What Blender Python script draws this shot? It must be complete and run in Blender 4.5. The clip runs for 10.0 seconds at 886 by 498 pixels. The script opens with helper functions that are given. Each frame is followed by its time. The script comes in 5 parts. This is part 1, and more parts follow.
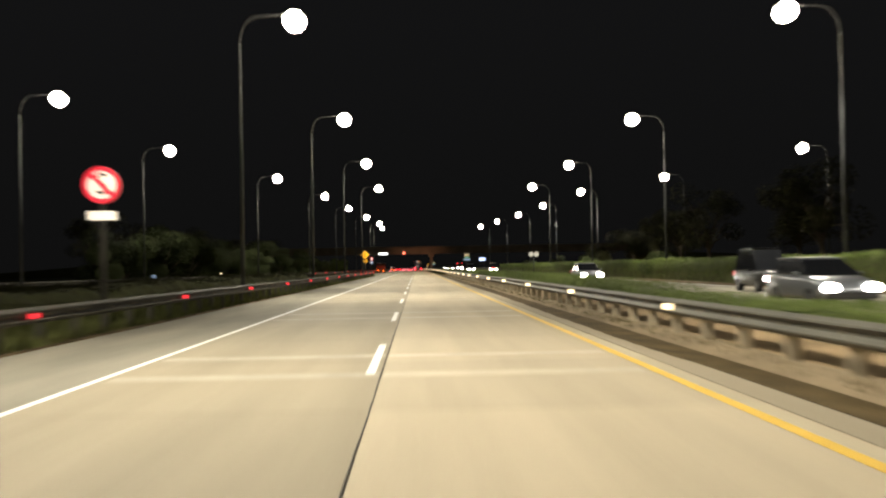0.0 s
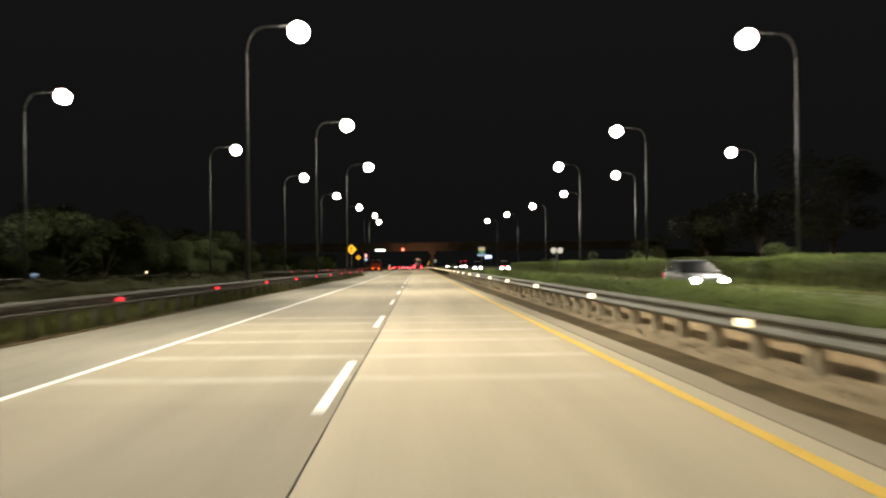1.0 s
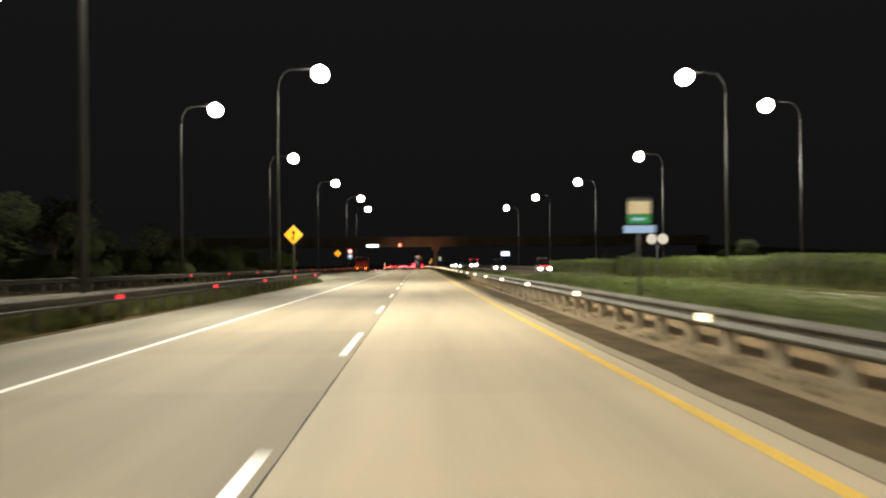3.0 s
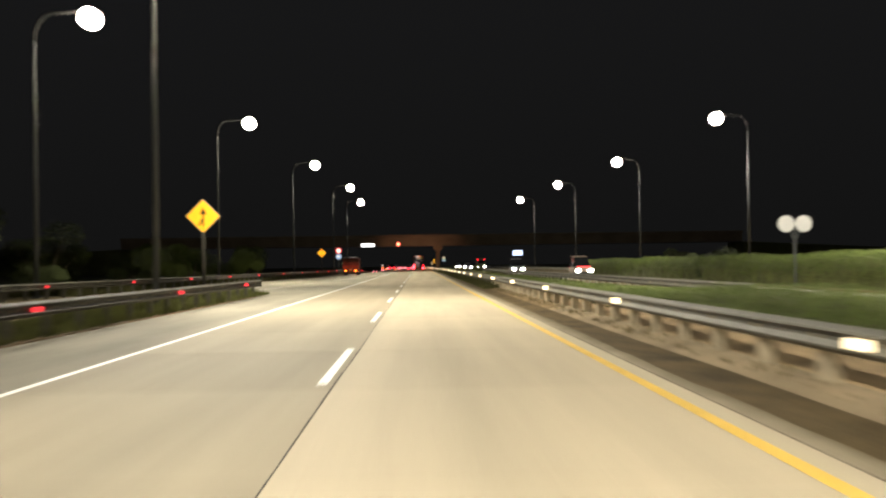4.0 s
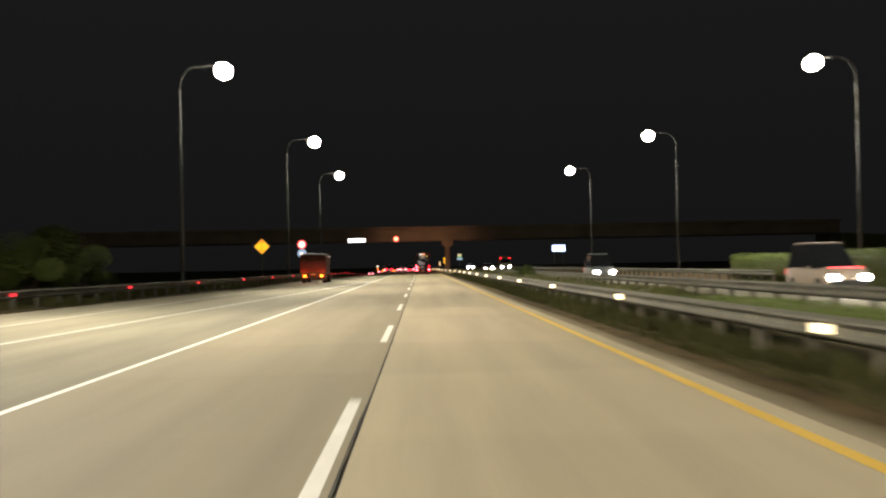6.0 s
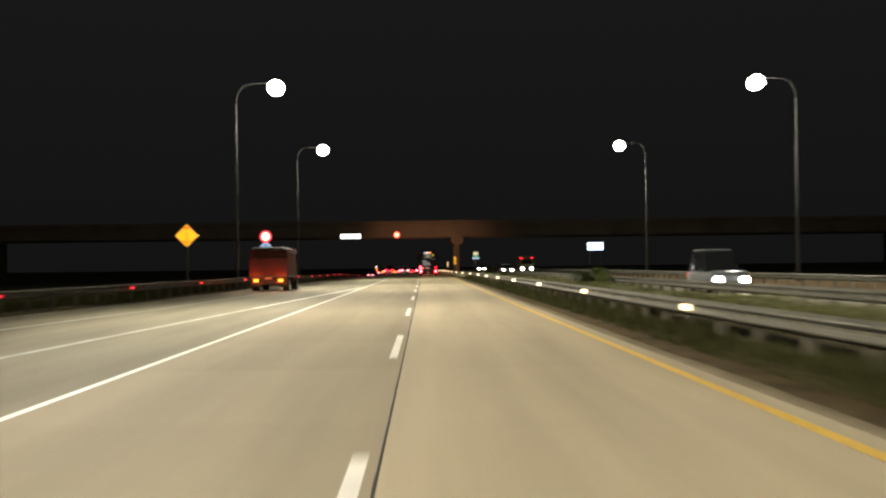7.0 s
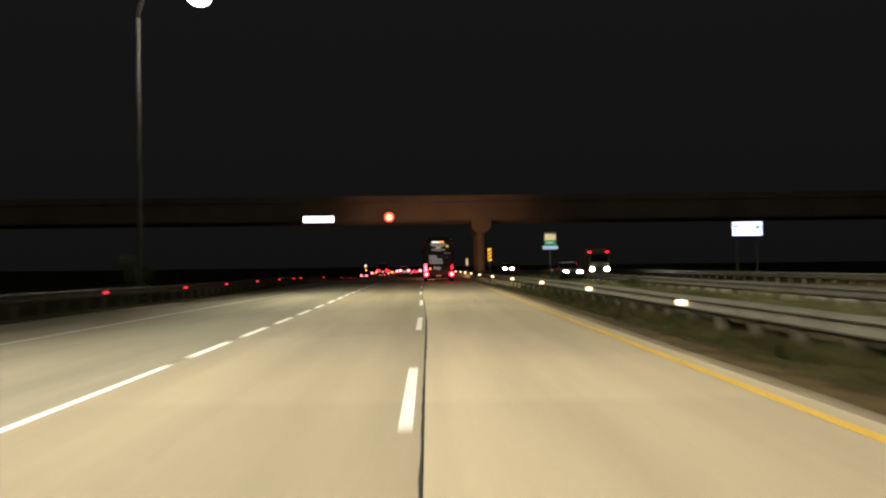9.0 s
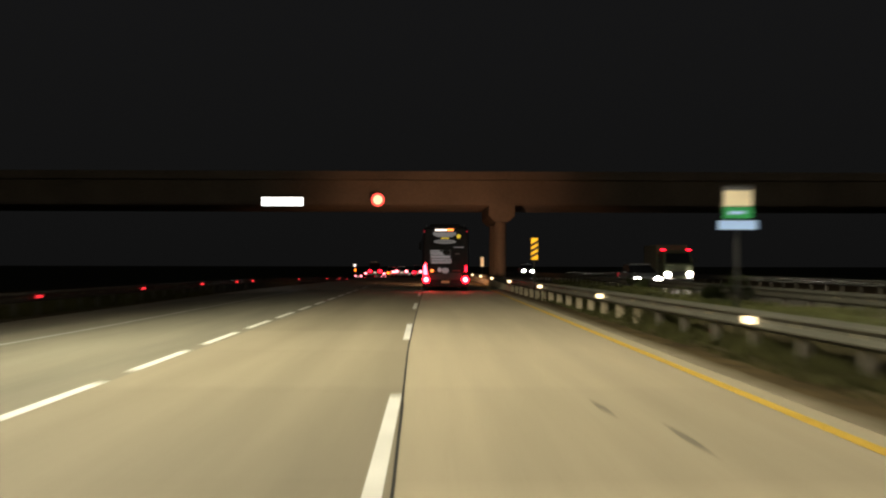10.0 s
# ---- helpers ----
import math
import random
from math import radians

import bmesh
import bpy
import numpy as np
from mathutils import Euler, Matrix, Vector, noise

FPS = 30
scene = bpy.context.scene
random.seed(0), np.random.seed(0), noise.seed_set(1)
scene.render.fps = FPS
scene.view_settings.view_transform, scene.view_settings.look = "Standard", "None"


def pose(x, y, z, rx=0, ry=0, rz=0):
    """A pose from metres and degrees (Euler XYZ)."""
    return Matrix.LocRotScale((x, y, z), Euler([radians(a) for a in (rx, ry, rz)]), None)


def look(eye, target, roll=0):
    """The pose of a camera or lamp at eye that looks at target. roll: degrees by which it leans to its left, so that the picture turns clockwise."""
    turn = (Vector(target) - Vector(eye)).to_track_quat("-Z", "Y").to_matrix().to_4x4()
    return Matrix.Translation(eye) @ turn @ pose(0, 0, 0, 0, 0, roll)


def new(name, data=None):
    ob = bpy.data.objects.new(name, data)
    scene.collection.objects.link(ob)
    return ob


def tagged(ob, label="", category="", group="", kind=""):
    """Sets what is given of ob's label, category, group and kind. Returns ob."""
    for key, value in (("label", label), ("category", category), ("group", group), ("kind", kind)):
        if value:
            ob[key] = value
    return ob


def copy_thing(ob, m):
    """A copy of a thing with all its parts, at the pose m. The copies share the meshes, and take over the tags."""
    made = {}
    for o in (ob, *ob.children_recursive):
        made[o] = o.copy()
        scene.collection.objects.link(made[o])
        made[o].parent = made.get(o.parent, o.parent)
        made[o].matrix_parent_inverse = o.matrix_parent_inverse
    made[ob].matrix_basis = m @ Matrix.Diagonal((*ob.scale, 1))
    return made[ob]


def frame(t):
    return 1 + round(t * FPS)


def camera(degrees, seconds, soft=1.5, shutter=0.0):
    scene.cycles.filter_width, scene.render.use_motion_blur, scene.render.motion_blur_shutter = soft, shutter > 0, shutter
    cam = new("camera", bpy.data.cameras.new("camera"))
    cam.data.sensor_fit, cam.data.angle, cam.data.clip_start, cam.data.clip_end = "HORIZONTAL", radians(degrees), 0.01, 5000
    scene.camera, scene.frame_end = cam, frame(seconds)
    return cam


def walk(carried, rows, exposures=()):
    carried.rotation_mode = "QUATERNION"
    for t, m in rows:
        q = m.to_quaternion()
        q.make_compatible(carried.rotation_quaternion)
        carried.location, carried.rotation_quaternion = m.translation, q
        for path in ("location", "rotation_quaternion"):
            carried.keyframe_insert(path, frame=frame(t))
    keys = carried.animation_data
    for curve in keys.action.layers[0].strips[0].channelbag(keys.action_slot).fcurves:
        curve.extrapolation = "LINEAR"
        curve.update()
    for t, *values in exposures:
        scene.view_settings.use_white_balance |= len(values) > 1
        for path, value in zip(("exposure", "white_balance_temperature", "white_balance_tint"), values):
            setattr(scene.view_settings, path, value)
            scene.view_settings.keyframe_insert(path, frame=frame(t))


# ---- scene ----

# The road runs along +y; x = 0 is the joint between the two lanes, z = 0 its surface.
DRIVE = (
    (0.0, 0.481, -4.871, -1.507, 1.004, 0.994),
    (0.5, 0.653, 9.906, -1.505, 0.924, 0.570),
    (1.0, 0.803, 24.744, -1.465, 0.893, 0.552),
    (1.5, 0.907, 39.699, -1.447, 0.805, 0.686),
    (2.0, 0.979, 54.303, -1.430, 0.816, 0.492),
    (2.5, 1.013, 69.072, -1.433, 0.802, 0.330),
    (4.0, 1.007, 113.485, -1.389, 0.875, 0.794),
    (4.5, 0.916, 127.876, -1.390, 0.848, 0.675),
    (5.0, 0.739, 142.598, -1.435, 0.878, 0.355),
    (5.5, 0.643, 157.294, -1.360, 0.877, 1.273),
    (7.0, 0.328, 201.049, -1.106, 0.955, 0.700),
    (7.5, 0.209, 215.702, -0.996, 0.945, 1.084),
    (8.0, 0.117, 230.401, -0.909, 0.960, 1.097),
    (8.5, 0.033, 245.036, -0.876, 0.883, 0.608),
    (9.0, 0.055, 259.808, -0.878, 0.890, 0.668),
    (9.5, 0.082, 274.422, -0.796, 0.879, 0.028),
    (10.0, 0.167, 288.669, -0.726, 0.903, -0.132),
)  # seconds, x, y, heading, pitch, lean
EYE = 1.40
cam = camera(47.65, 10.0, soft=2.2, shutter=0.6)
walk(cam, [(t, pose(x, y, EYE, 90 + pitch, lean, yaw)) for t, x, y, yaw, pitch, lean in DRIVE],
     exposures=((0.0, 0.20), (0.5, 0.55), (1.0, 0.30), (1.5, 0.20), (2.0, 0.50), (2.5, 0.25), (3.0, 0.45), (3.5, 0.22), (3.8, 0.45), (4.0, 0.60), (4.5, 0.30), (5.0, 0.25), (5.5, 0.80), (7.0, 0.70), (7.5, 0.55), (8.0, 0.60), (8.5, 0.65), (9.0, 0.45), (9.5, 0.75), (10.0, 0.42)))

# ---- night sky ----
world = bpy.data.worlds.new("night")
scene.world = world
world.use_nodes = True
sky = world.node_tree
sky_dir = sky.nodes.new("ShaderNodeTexCoord")
sky_axis = sky.nodes.new("ShaderNodeSeparateXYZ")
sky_ramp = sky.nodes.new("ShaderNodeValToRGB")  # a little darker towards the horizon
sky_ramp.color_ramp.elements[0].position, sky_ramp.color_ramp.elements[0].color = 0.0, (0.0041, 0.0041, 0.0041, 1)
sky_ramp.color_ramp.elements.new(0.07).color = (0.0046, 0.0046, 0.0046, 1)
sky_ramp.color_ramp.elements[2].position, sky_ramp.color_ramp.elements[2].color = 0.24, (0.0055, 0.0055, 0.0057, 1)
sky.links.new(sky_dir.outputs["Generated"], sky_axis.inputs[0])
sky.links.new(sky_axis.outputs["Z"], sky_ramp.inputs[0])
sky.links.new(sky_ramp.outputs[0], sky.nodes["Background"].inputs["Color"])
world.node_tree.nodes["Background"].inputs["Strength"].default_value = 1.0

LAMP_WATTS = 13600
LAMP_COLOUR = (1.0, 0.930, 0.795)


# ---- materials ----
def material(name, colour, rough=0.6, metal=0.0, vary=0.25, big=0.6, fine=25.0, bump=0.0, glow=0.0,
             glow_colour=None, stretch=(1, 1, 1), piece=0.0, shine=0.5):
    """Colour broken by a broad and a fine noise, with fine relief."""
    m = bpy.data.materials.new(name)
    m.use_nodes = True
    t = m.node_tree
    b = t.nodes["Principled BSDF"]
    b.inputs["Roughness"].default_value = rough
    b.inputs["Metallic"].default_value = metal
    b.inputs["Specular IOR Level"].default_value = shine
    if glow:
        b.inputs["Emission Color"].default_value = (*(glow_colour or colour), 1)
        b.inputs["Emission Strength"].default_value = glow
    if not vary:
        b.inputs["Base Color"].default_value = (*colour, 1)
        return m
    geo = t.nodes.new("ShaderNodeNewGeometry")
    mp = t.nodes.new("ShaderNodeMapping")
    mp.inputs["Scale"].default_value = stretch
    t.links.new(geo.outputs["Position"], mp.inputs["Vector"])
    n1 = t.nodes.new("ShaderNodeTexNoise")
    n1.inputs["Scale"].default_value = big
    n1.inputs["Detail"].default_value = 4
    n2 = t.nodes.new("ShaderNodeTexNoise")
    n2.inputs["Scale"].default_value = fine
    n2.inputs["Detail"].default_value = 3
    t.links.new(mp.outputs[0], n1.inputs["Vector"])
    t.links.new(geo.outputs["Position"], n2.inputs["Vector"])
    add = t.nodes.new("ShaderNodeMath")
    add.operation = "MULTIPLY_ADD"
    add.inputs[1].default_value = 0.45
    t.links.new(n2.outputs["Fac"], add.inputs[0])
    t.links.new(n1.outputs["Fac"], add.inputs[2])
    last = add
    if piece:
        info = t.nodes.new("ShaderNodeObjectInfo")
        pa = t.nodes.new("ShaderNodeMath")
        pa.operation = "MULTIPLY_ADD"
        pa.inputs[1].default_value = piece
        t.links.new(info.outputs["Random"], pa.inputs[0])
        t.links.new(add.outputs[0], pa.inputs[2])
        last = pa
    ramp = t.nodes.new("ShaderNodeMapRange")
    ramp.inputs["From Min"].default_value = 0.45
    ramp.inputs["From Max"].default_value = 1.0 + piece
    ramp.inputs["To Min"].default_value = 1 - vary
    ramp.inputs["To Max"].default_value = 1 + vary
    t.links.new(last.outputs[0], ramp.inputs["Value"])
    mul = t.nodes.new("ShaderNodeVectorMath")
    mul.operation = "MULTIPLY"
    mul.inputs[0].default_value = colour
    t.links.new(ramp.outputs[0], mul.inputs[1])
    t.links.new(mul.outputs[0], b.inputs["Base Color"])
    if bump:
        bp = t.nodes.new("ShaderNodeBump")
        bp.inputs["Strength"].default_value = bump
        bp.inputs["Distance"].default_value = 0.01
        t.links.new(n2.outputs["Fac"], bp.inputs["Height"])
        t.links.new(bp.outputs[0], b.inputs["Normal"])
    return m


CONCRETE = material("road concrete", (0.40, 0.342, 0.238), 0.75, vary=0.22, big=1.0, fine=30, bump=0.25,
                    stretch=(1.1, 0.06, 1), piece=0.22, shine=0.25)
# Darker lane: its own tone plus headlight falloff put into the colour.
CONCRETE_DIM = material("dimmed road concrete", (0.278, 0.238, 0.165), 0.8, vary=0.24, big=1.0, fine=30, bump=0.3,
                        stretch=(1.1, 0.06, 1), piece=0.22, shine=0.25)
SHOULDER = material("shoulder concrete", (0.215, 0.198, 0.152), 0.85, vary=0.28, big=0.8, fine=18, bump=0.3, stretch=(1, 0.15, 1), shine=0.12)
MERGE = material("merging lane concrete", (0.226, 0.208, 0.155), 0.85, vary=0.26, big=0.8, fine=18, bump=0.3, stretch=(1, 0.1, 1), shine=0.15)
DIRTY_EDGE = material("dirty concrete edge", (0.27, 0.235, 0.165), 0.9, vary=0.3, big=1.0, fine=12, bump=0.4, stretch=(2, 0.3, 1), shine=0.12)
DIRT = material("dark dirt", (0.076, 0.054, 0.024), 0.95, vary=0.6, big=1.2, fine=14, bump=0.6, shine=0.12)
EARTH = material("earth and dry grass", (0.125, 0.088, 0.044), 0.95, vary=0.55, big=0.7, fine=9, bump=0.6, shine=0.12)
PALE_EARTH = material("pale dry earth", (0.20, 0.155, 0.095), 0.95, vary=0.4, big=0.7, fine=9, bump=0.6, shine=0.12)


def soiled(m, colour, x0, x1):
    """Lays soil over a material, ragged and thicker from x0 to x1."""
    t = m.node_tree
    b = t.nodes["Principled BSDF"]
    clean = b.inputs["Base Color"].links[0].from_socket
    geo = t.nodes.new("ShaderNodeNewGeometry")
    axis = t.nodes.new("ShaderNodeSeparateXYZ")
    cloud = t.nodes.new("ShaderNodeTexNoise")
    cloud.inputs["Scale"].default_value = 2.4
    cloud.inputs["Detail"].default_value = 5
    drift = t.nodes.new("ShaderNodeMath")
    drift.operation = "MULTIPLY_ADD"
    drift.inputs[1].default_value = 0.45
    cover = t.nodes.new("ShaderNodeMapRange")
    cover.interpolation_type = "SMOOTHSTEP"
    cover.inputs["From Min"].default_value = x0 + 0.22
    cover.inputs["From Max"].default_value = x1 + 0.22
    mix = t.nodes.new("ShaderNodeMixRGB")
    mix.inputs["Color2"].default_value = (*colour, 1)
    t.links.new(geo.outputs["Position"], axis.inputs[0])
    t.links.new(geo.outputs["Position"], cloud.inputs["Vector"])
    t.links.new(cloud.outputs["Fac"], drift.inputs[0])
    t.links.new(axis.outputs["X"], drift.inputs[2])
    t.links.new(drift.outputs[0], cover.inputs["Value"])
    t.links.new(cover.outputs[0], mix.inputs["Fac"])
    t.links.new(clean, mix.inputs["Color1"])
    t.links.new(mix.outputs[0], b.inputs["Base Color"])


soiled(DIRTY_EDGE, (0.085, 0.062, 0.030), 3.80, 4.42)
BROWN_SOIL = material("brown soil", (0.25, 0.18, 0.10), 0.95, vary=0.5, big=1.1, fine=9, bump=0.6, shine=0.12)
DARK_EARTH = material("dark olive-brown earth", (0.062, 0.050, 0.026), 0.95, vary=0.55, big=0.7, fine=9, bump=0.6, shine=0.12)
FIELD = material("dark field", (0.05, 0.055, 0.025), 0.95, vary=0.5, big=0.15, fine=2, shine=0.12)
JOINT = material("joint filler", (0.02, 0.018, 0.015), 0.9, vary=0.2)
WHITE_PAINT = material("white road paint", (0.78, 0.76, 0.70), 0.6, vary=0.16, big=2, fine=20, bump=0.2)
FADED_PAINT = material("faded white paint", (0.42, 0.41, 0.36), 0.7, vary=0.3, big=1.2, fine=16, bump=0.2)
GORE_PAINT = material("worn gore paint", (0.315, 0.295, 0.235), 0.8, vary=0.3, big=1.5, fine=14)
SKID = material("tyre mark", (0.20, 0.178, 0.13), 0.9, vary=0.3, big=3, fine=20)
WORN_PAINT = material("worn rumble paint", (0.45, 0.40, 0.30), 0.7, vary=0.22, big=1.4, fine=16, bump=0.3)
# Darker copy of the worn paint, carrying the same dimmed light.
DIM_PAINT = material("dimmed worn rumble paint", (0.345, 0.302, 0.220), 0.75, vary=0.26, big=1.4, fine=16, bump=0.3)
YELLOW_PAINT = material("yellow road paint", (0.66, 0.425, 0.058), 0.6, vary=0.18, big=2, fine=20, bump=0.2)
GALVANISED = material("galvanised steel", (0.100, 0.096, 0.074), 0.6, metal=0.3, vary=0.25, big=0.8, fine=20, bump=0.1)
# Darker steel copy: shade on the left rails put into its colour.
SHADED_STEEL = material("shaded rail steel", (0.058, 0.054, 0.042), 0.7, metal=0.2, vary=0.3, big=0.8, fine=20, bump=0.1)
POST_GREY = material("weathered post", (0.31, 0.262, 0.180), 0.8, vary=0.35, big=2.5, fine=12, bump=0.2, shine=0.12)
# Darker post copies: dim light and shade put into their colour.
DIM_POST = material("weathered post, dimmed", (0.105, 0.093, 0.068), 0.85, vary=0.35, big=2.5, fine=12, bump=0.2)
SHADED_POST = material("weathered post, shaded", (0.07, 0.066, 0.05), 0.85, vary=0.35, big=2.5, fine=12, bump=0.2)
POLE_STEEL = material("lamp pole steel", (0.048, 0.052, 0.053), 0.6, metal=0.2, vary=0.2, big=0.8, fine=10)
# Darker than the pole, to cancel the bowl's strong light on the arm.
ARM_STEEL = material("darkened lamp arm", (0.03, 0.03, 0.031), 0.8, vary=0.2, big=0.8, fine=10, shine=0.1)
SIGN_POST = material("dark sign post", (0.045, 0.042, 0.035), 0.8, vary=0.3, big=2, fine=12, shine=0.2)
LAMP_SHELL = material("lamp housing", (0.15, 0.15, 0.15), 0.5, metal=0.3, vary=0.1)
LAMP_GLARE = material("oversized lamp glare", (1, 1, 1), 0.4, vary=0, glow=120, glow_colour=(1.0, 0.90, 0.70))
# Rail reflectors glow by themselves here, in place of returned headlight.
RED_MARK = material("red reflector with added glow", (0.8, 0.03, 0.05), 0.4, vary=0, glow=1.4, glow_colour=(1, 0.035, 0.045))
WHITE_MARK = material("pale reflector with added glow", (0.9, 0.85, 0.7), 0.4, vary=0, glow=2.6, glow_colour=(1, 0.76, 0.42))
SIGN_BACK = material("sign back aluminium", (0.5, 0.5, 0.48), 0.5, metal=0.3, vary=0.15)
# Sign faces emit a little: headlight return put into the material.
SIGN_YELLOW = material("yellow sign face with added glow", (0.85, 0.45, 0.02), 0.5, vary=0.08, big=3, glow=0.75, glow_colour=(1, 0.46, 0.015))
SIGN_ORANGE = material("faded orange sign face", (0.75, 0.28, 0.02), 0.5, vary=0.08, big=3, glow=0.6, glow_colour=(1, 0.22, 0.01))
SIGN_WHITE = material("white sign face with added glow", (0.85, 0.82, 0.72), 0.5, vary=0.08, big=3, glow=0.85, glow_colour=(1, 0.85, 0.68))
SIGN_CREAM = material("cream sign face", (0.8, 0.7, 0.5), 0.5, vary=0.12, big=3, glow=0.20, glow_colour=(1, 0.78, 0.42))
SIGN_RED = material("red sign face with added glow", (0.7, 0.03, 0.04), 0.5, vary=0.08, big=3, glow=0.8, glow_colour=(1, 0.03, 0.06))
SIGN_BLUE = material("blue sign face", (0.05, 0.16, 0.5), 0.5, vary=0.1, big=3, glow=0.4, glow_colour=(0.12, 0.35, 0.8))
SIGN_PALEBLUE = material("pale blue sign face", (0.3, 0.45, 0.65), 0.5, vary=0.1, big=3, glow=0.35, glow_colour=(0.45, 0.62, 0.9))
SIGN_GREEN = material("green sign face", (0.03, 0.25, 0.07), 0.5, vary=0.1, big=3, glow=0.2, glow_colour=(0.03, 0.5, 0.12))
SIGN_BLACK = material("black sign print", (0.03, 0.02, 0.015), 0.5, vary=0.1)
# Overpass board: emission added so that its face clips to white.
BOARD_WHITE = material("glowing white board", (1, 1, 1), 0.5, vary=0, glow=3.0, glow_colour=(1, 0.99, 0.96))
BOARD_BLUE = material("lit bluish board", (1, 1, 1), 0.5, vary=0, glow=2.0, glow_colour=(0.52, 0.64, 1.0))
# Overpass round sign: emission added so that it reads bright.
RED_GLOW = material("red sign rim with added glow", (0.9, 0.1, 0.1), 0.5, vary=0, glow=1.6, glow_colour=(1, 0.07, 0.05))
GLOW_CORE = material("pale sign core with added glow", (1, 0.6, 0.5), 0.5, vary=0, glow=1.5, glow_colour=(1, 0.50, 0.26))
BRIDGE = material("bridge concrete", (0.105, 0.084, 0.061), 0.9, vary=0.3, big=0.25, fine=4, bump=0.2)
LEAF = material("leaves", (0.090, 0.118, 0.029), 0.9, vary=0.25, big=0.5, fine=5, shine=0.15)
LEFT_GRASS = material("green grass blades", (0.106, 0.116, 0.040), 0.9, vary=0.55, big=0.6, fine=6, shine=0.1)
LEAF_DARK = material("dark leaves", (0.050, 0.052, 0.020), 0.9, vary=0.55, big=0.5, fine=5, shine=0.1)
BUSH_LEAF = material("dark green bush leaves", (0.050, 0.063, 0.024), 0.9, vary=0.55, big=0.5, fine=5, shine=0.1)
LEAF_MID = material("bush leaves", (0.082, 0.084, 0.030), 0.9, vary=0.55, big=0.5, fine=5, shine=0.1)
GRASS = material("grass blades", (0.052, 0.052, 0.019), 0.9, vary=0.5, big=0.8, fine=6, shine=0.1)
DRY_GRASS = material("dry grass blades", (0.10, 0.08, 0.036), 0.9, vary=0.5, big=0.8, fine=6, shine=0.1)
CORE = material("shrub heart", (0.08, 0.088, 0.026), 0.95, vary=0.5, big=1.2, fine=8, bump=0.8)
BARK = material("bark", (0.10, 0.08, 0.055), 0.9, vary=0.4, big=3, fine=20, bump=0.8)
TYRE = material("tyre rubber", (0.02, 0.02, 0.02), 0.85, vary=0.3)
RIM = material("wheel rim", (0.14, 0.14, 0.14), 0.5, metal=0.6, vary=0.15)
GLASS_DARK = material("dark vehicle glass", (0.012, 0.013, 0.015), 0.08, vary=0)
CHROME = material("chrome", (0.75, 0.75, 0.75), 0.15, metal=1.0, vary=0.05)
TAIL = material("lit tail lamp", (0.9, 0.02, 0.03), 0.3, vary=0, glow=7.0, glow_colour=(1, 0.006, 0.02))
TAIL_HOT = material("bright tail lamp", (1, 0.5, 0.5), 0.3, vary=0, glow=14.0, glow_colour=(1, 0.035, 0.06))
TAIL_GLARE = material("glaring tail lamp", (1, 0.6, 0.6), 0.3, vary=0, glow=5.0, glow_colour=(1, 0.22, 0.27))
AMBER = material("lit amber lamp", (1, 0.4, 0.05), 0.3, vary=0, glow=5.0, glow_colour=(1, 0.17, 0.012))
HEAD = material("lit headlamp", (1, 1, 0.95), 0.2, vary=0, glow=120.0, glow_colour=(1, 0.95, 0.84))
BUS_BLACK = material("black bus paint", (0.009, 0.008, 0.009), 0.6, vary=0.3, big=0.8, fine=5, shine=0.15)
# Kept rough and matt so that it mirrors none of the lit road.
BUS_GLASS = material("matt bus glass", (0.010, 0.010, 0.011), 0.55, vary=0.4, big=1.5, fine=6, shine=0.12)
# Faint glow added to the silver plate and the print; neither is a lamp.
BUS_SILVER = material("silver lettering plate", (0.20, 0.20, 0.20), 0.5, vary=0.15, big=3, glow=0.08, glow_colour=(0.9, 0.9, 0.95))
BUS_PANEL = material("dark printed panel", (0.03, 0.032, 0.036), 0.5, vary=0.35, big=2.5, fine=9)
BUS_PRINT = material("pale print", (0.32, 0.33, 0.34), 0.5, vary=0.2, big=3, fine=12, glow=0.10, glow_colour=(0.85, 0.92, 1.0))
BUS_GREY = material("grey print", (0.12, 0.12, 0.13), 0.5, vary=0.2)
DISPLAY = material("lit orange display", (1, 0.3, 0.05), 0.3, vary=0, glow=2.2, glow_colour=(1, 0.25, 0.04))
DISPLAY_PALE = material("lit pale display", (1, 0.9, 0.8), 0.3, vary=0, glow=1.6, glow_colour=(1, 0.85, 0.75))
# Sticker brightened by emission, though it gives off no light.
STICKER = material("yellow sticker", (0.8, 0.6, 0.05), 0.5, vary=0.1, glow=0.35, glow_colour=(1, 0.75, 0.05))
PLATE = material("number plate", (0.3, 0.22, 0.12), 0.5, vary=0.1, glow=0.06, glow_colour=(1, 0.5, 0.15))
TRUCK_RED = material("dull red truck paint", (0.075, 0.010, 0.006), 0.7, vary=0.3, big=1.2, fine=8, bump=0.1)
TRUCK_PALE = material("pale green truck paint", (0.07, 0.078, 0.04), 0.7, vary=0.2, big=1.2, fine=8)
TARP = material("grey tarpaulin", (0.25, 0.26, 0.27), 0.7, vary=0.4, big=2.5, fine=12, bump=0.5)
FLAP = material("dark cloth", (0.045, 0.030, 0.028), 0.9, vary=0.4, big=3, fine=12, bump=0.4, shine=0.1)
FRAME_BLACK = material("black chassis", (0.02, 0.02, 0.02), 0.7, vary=0.3)
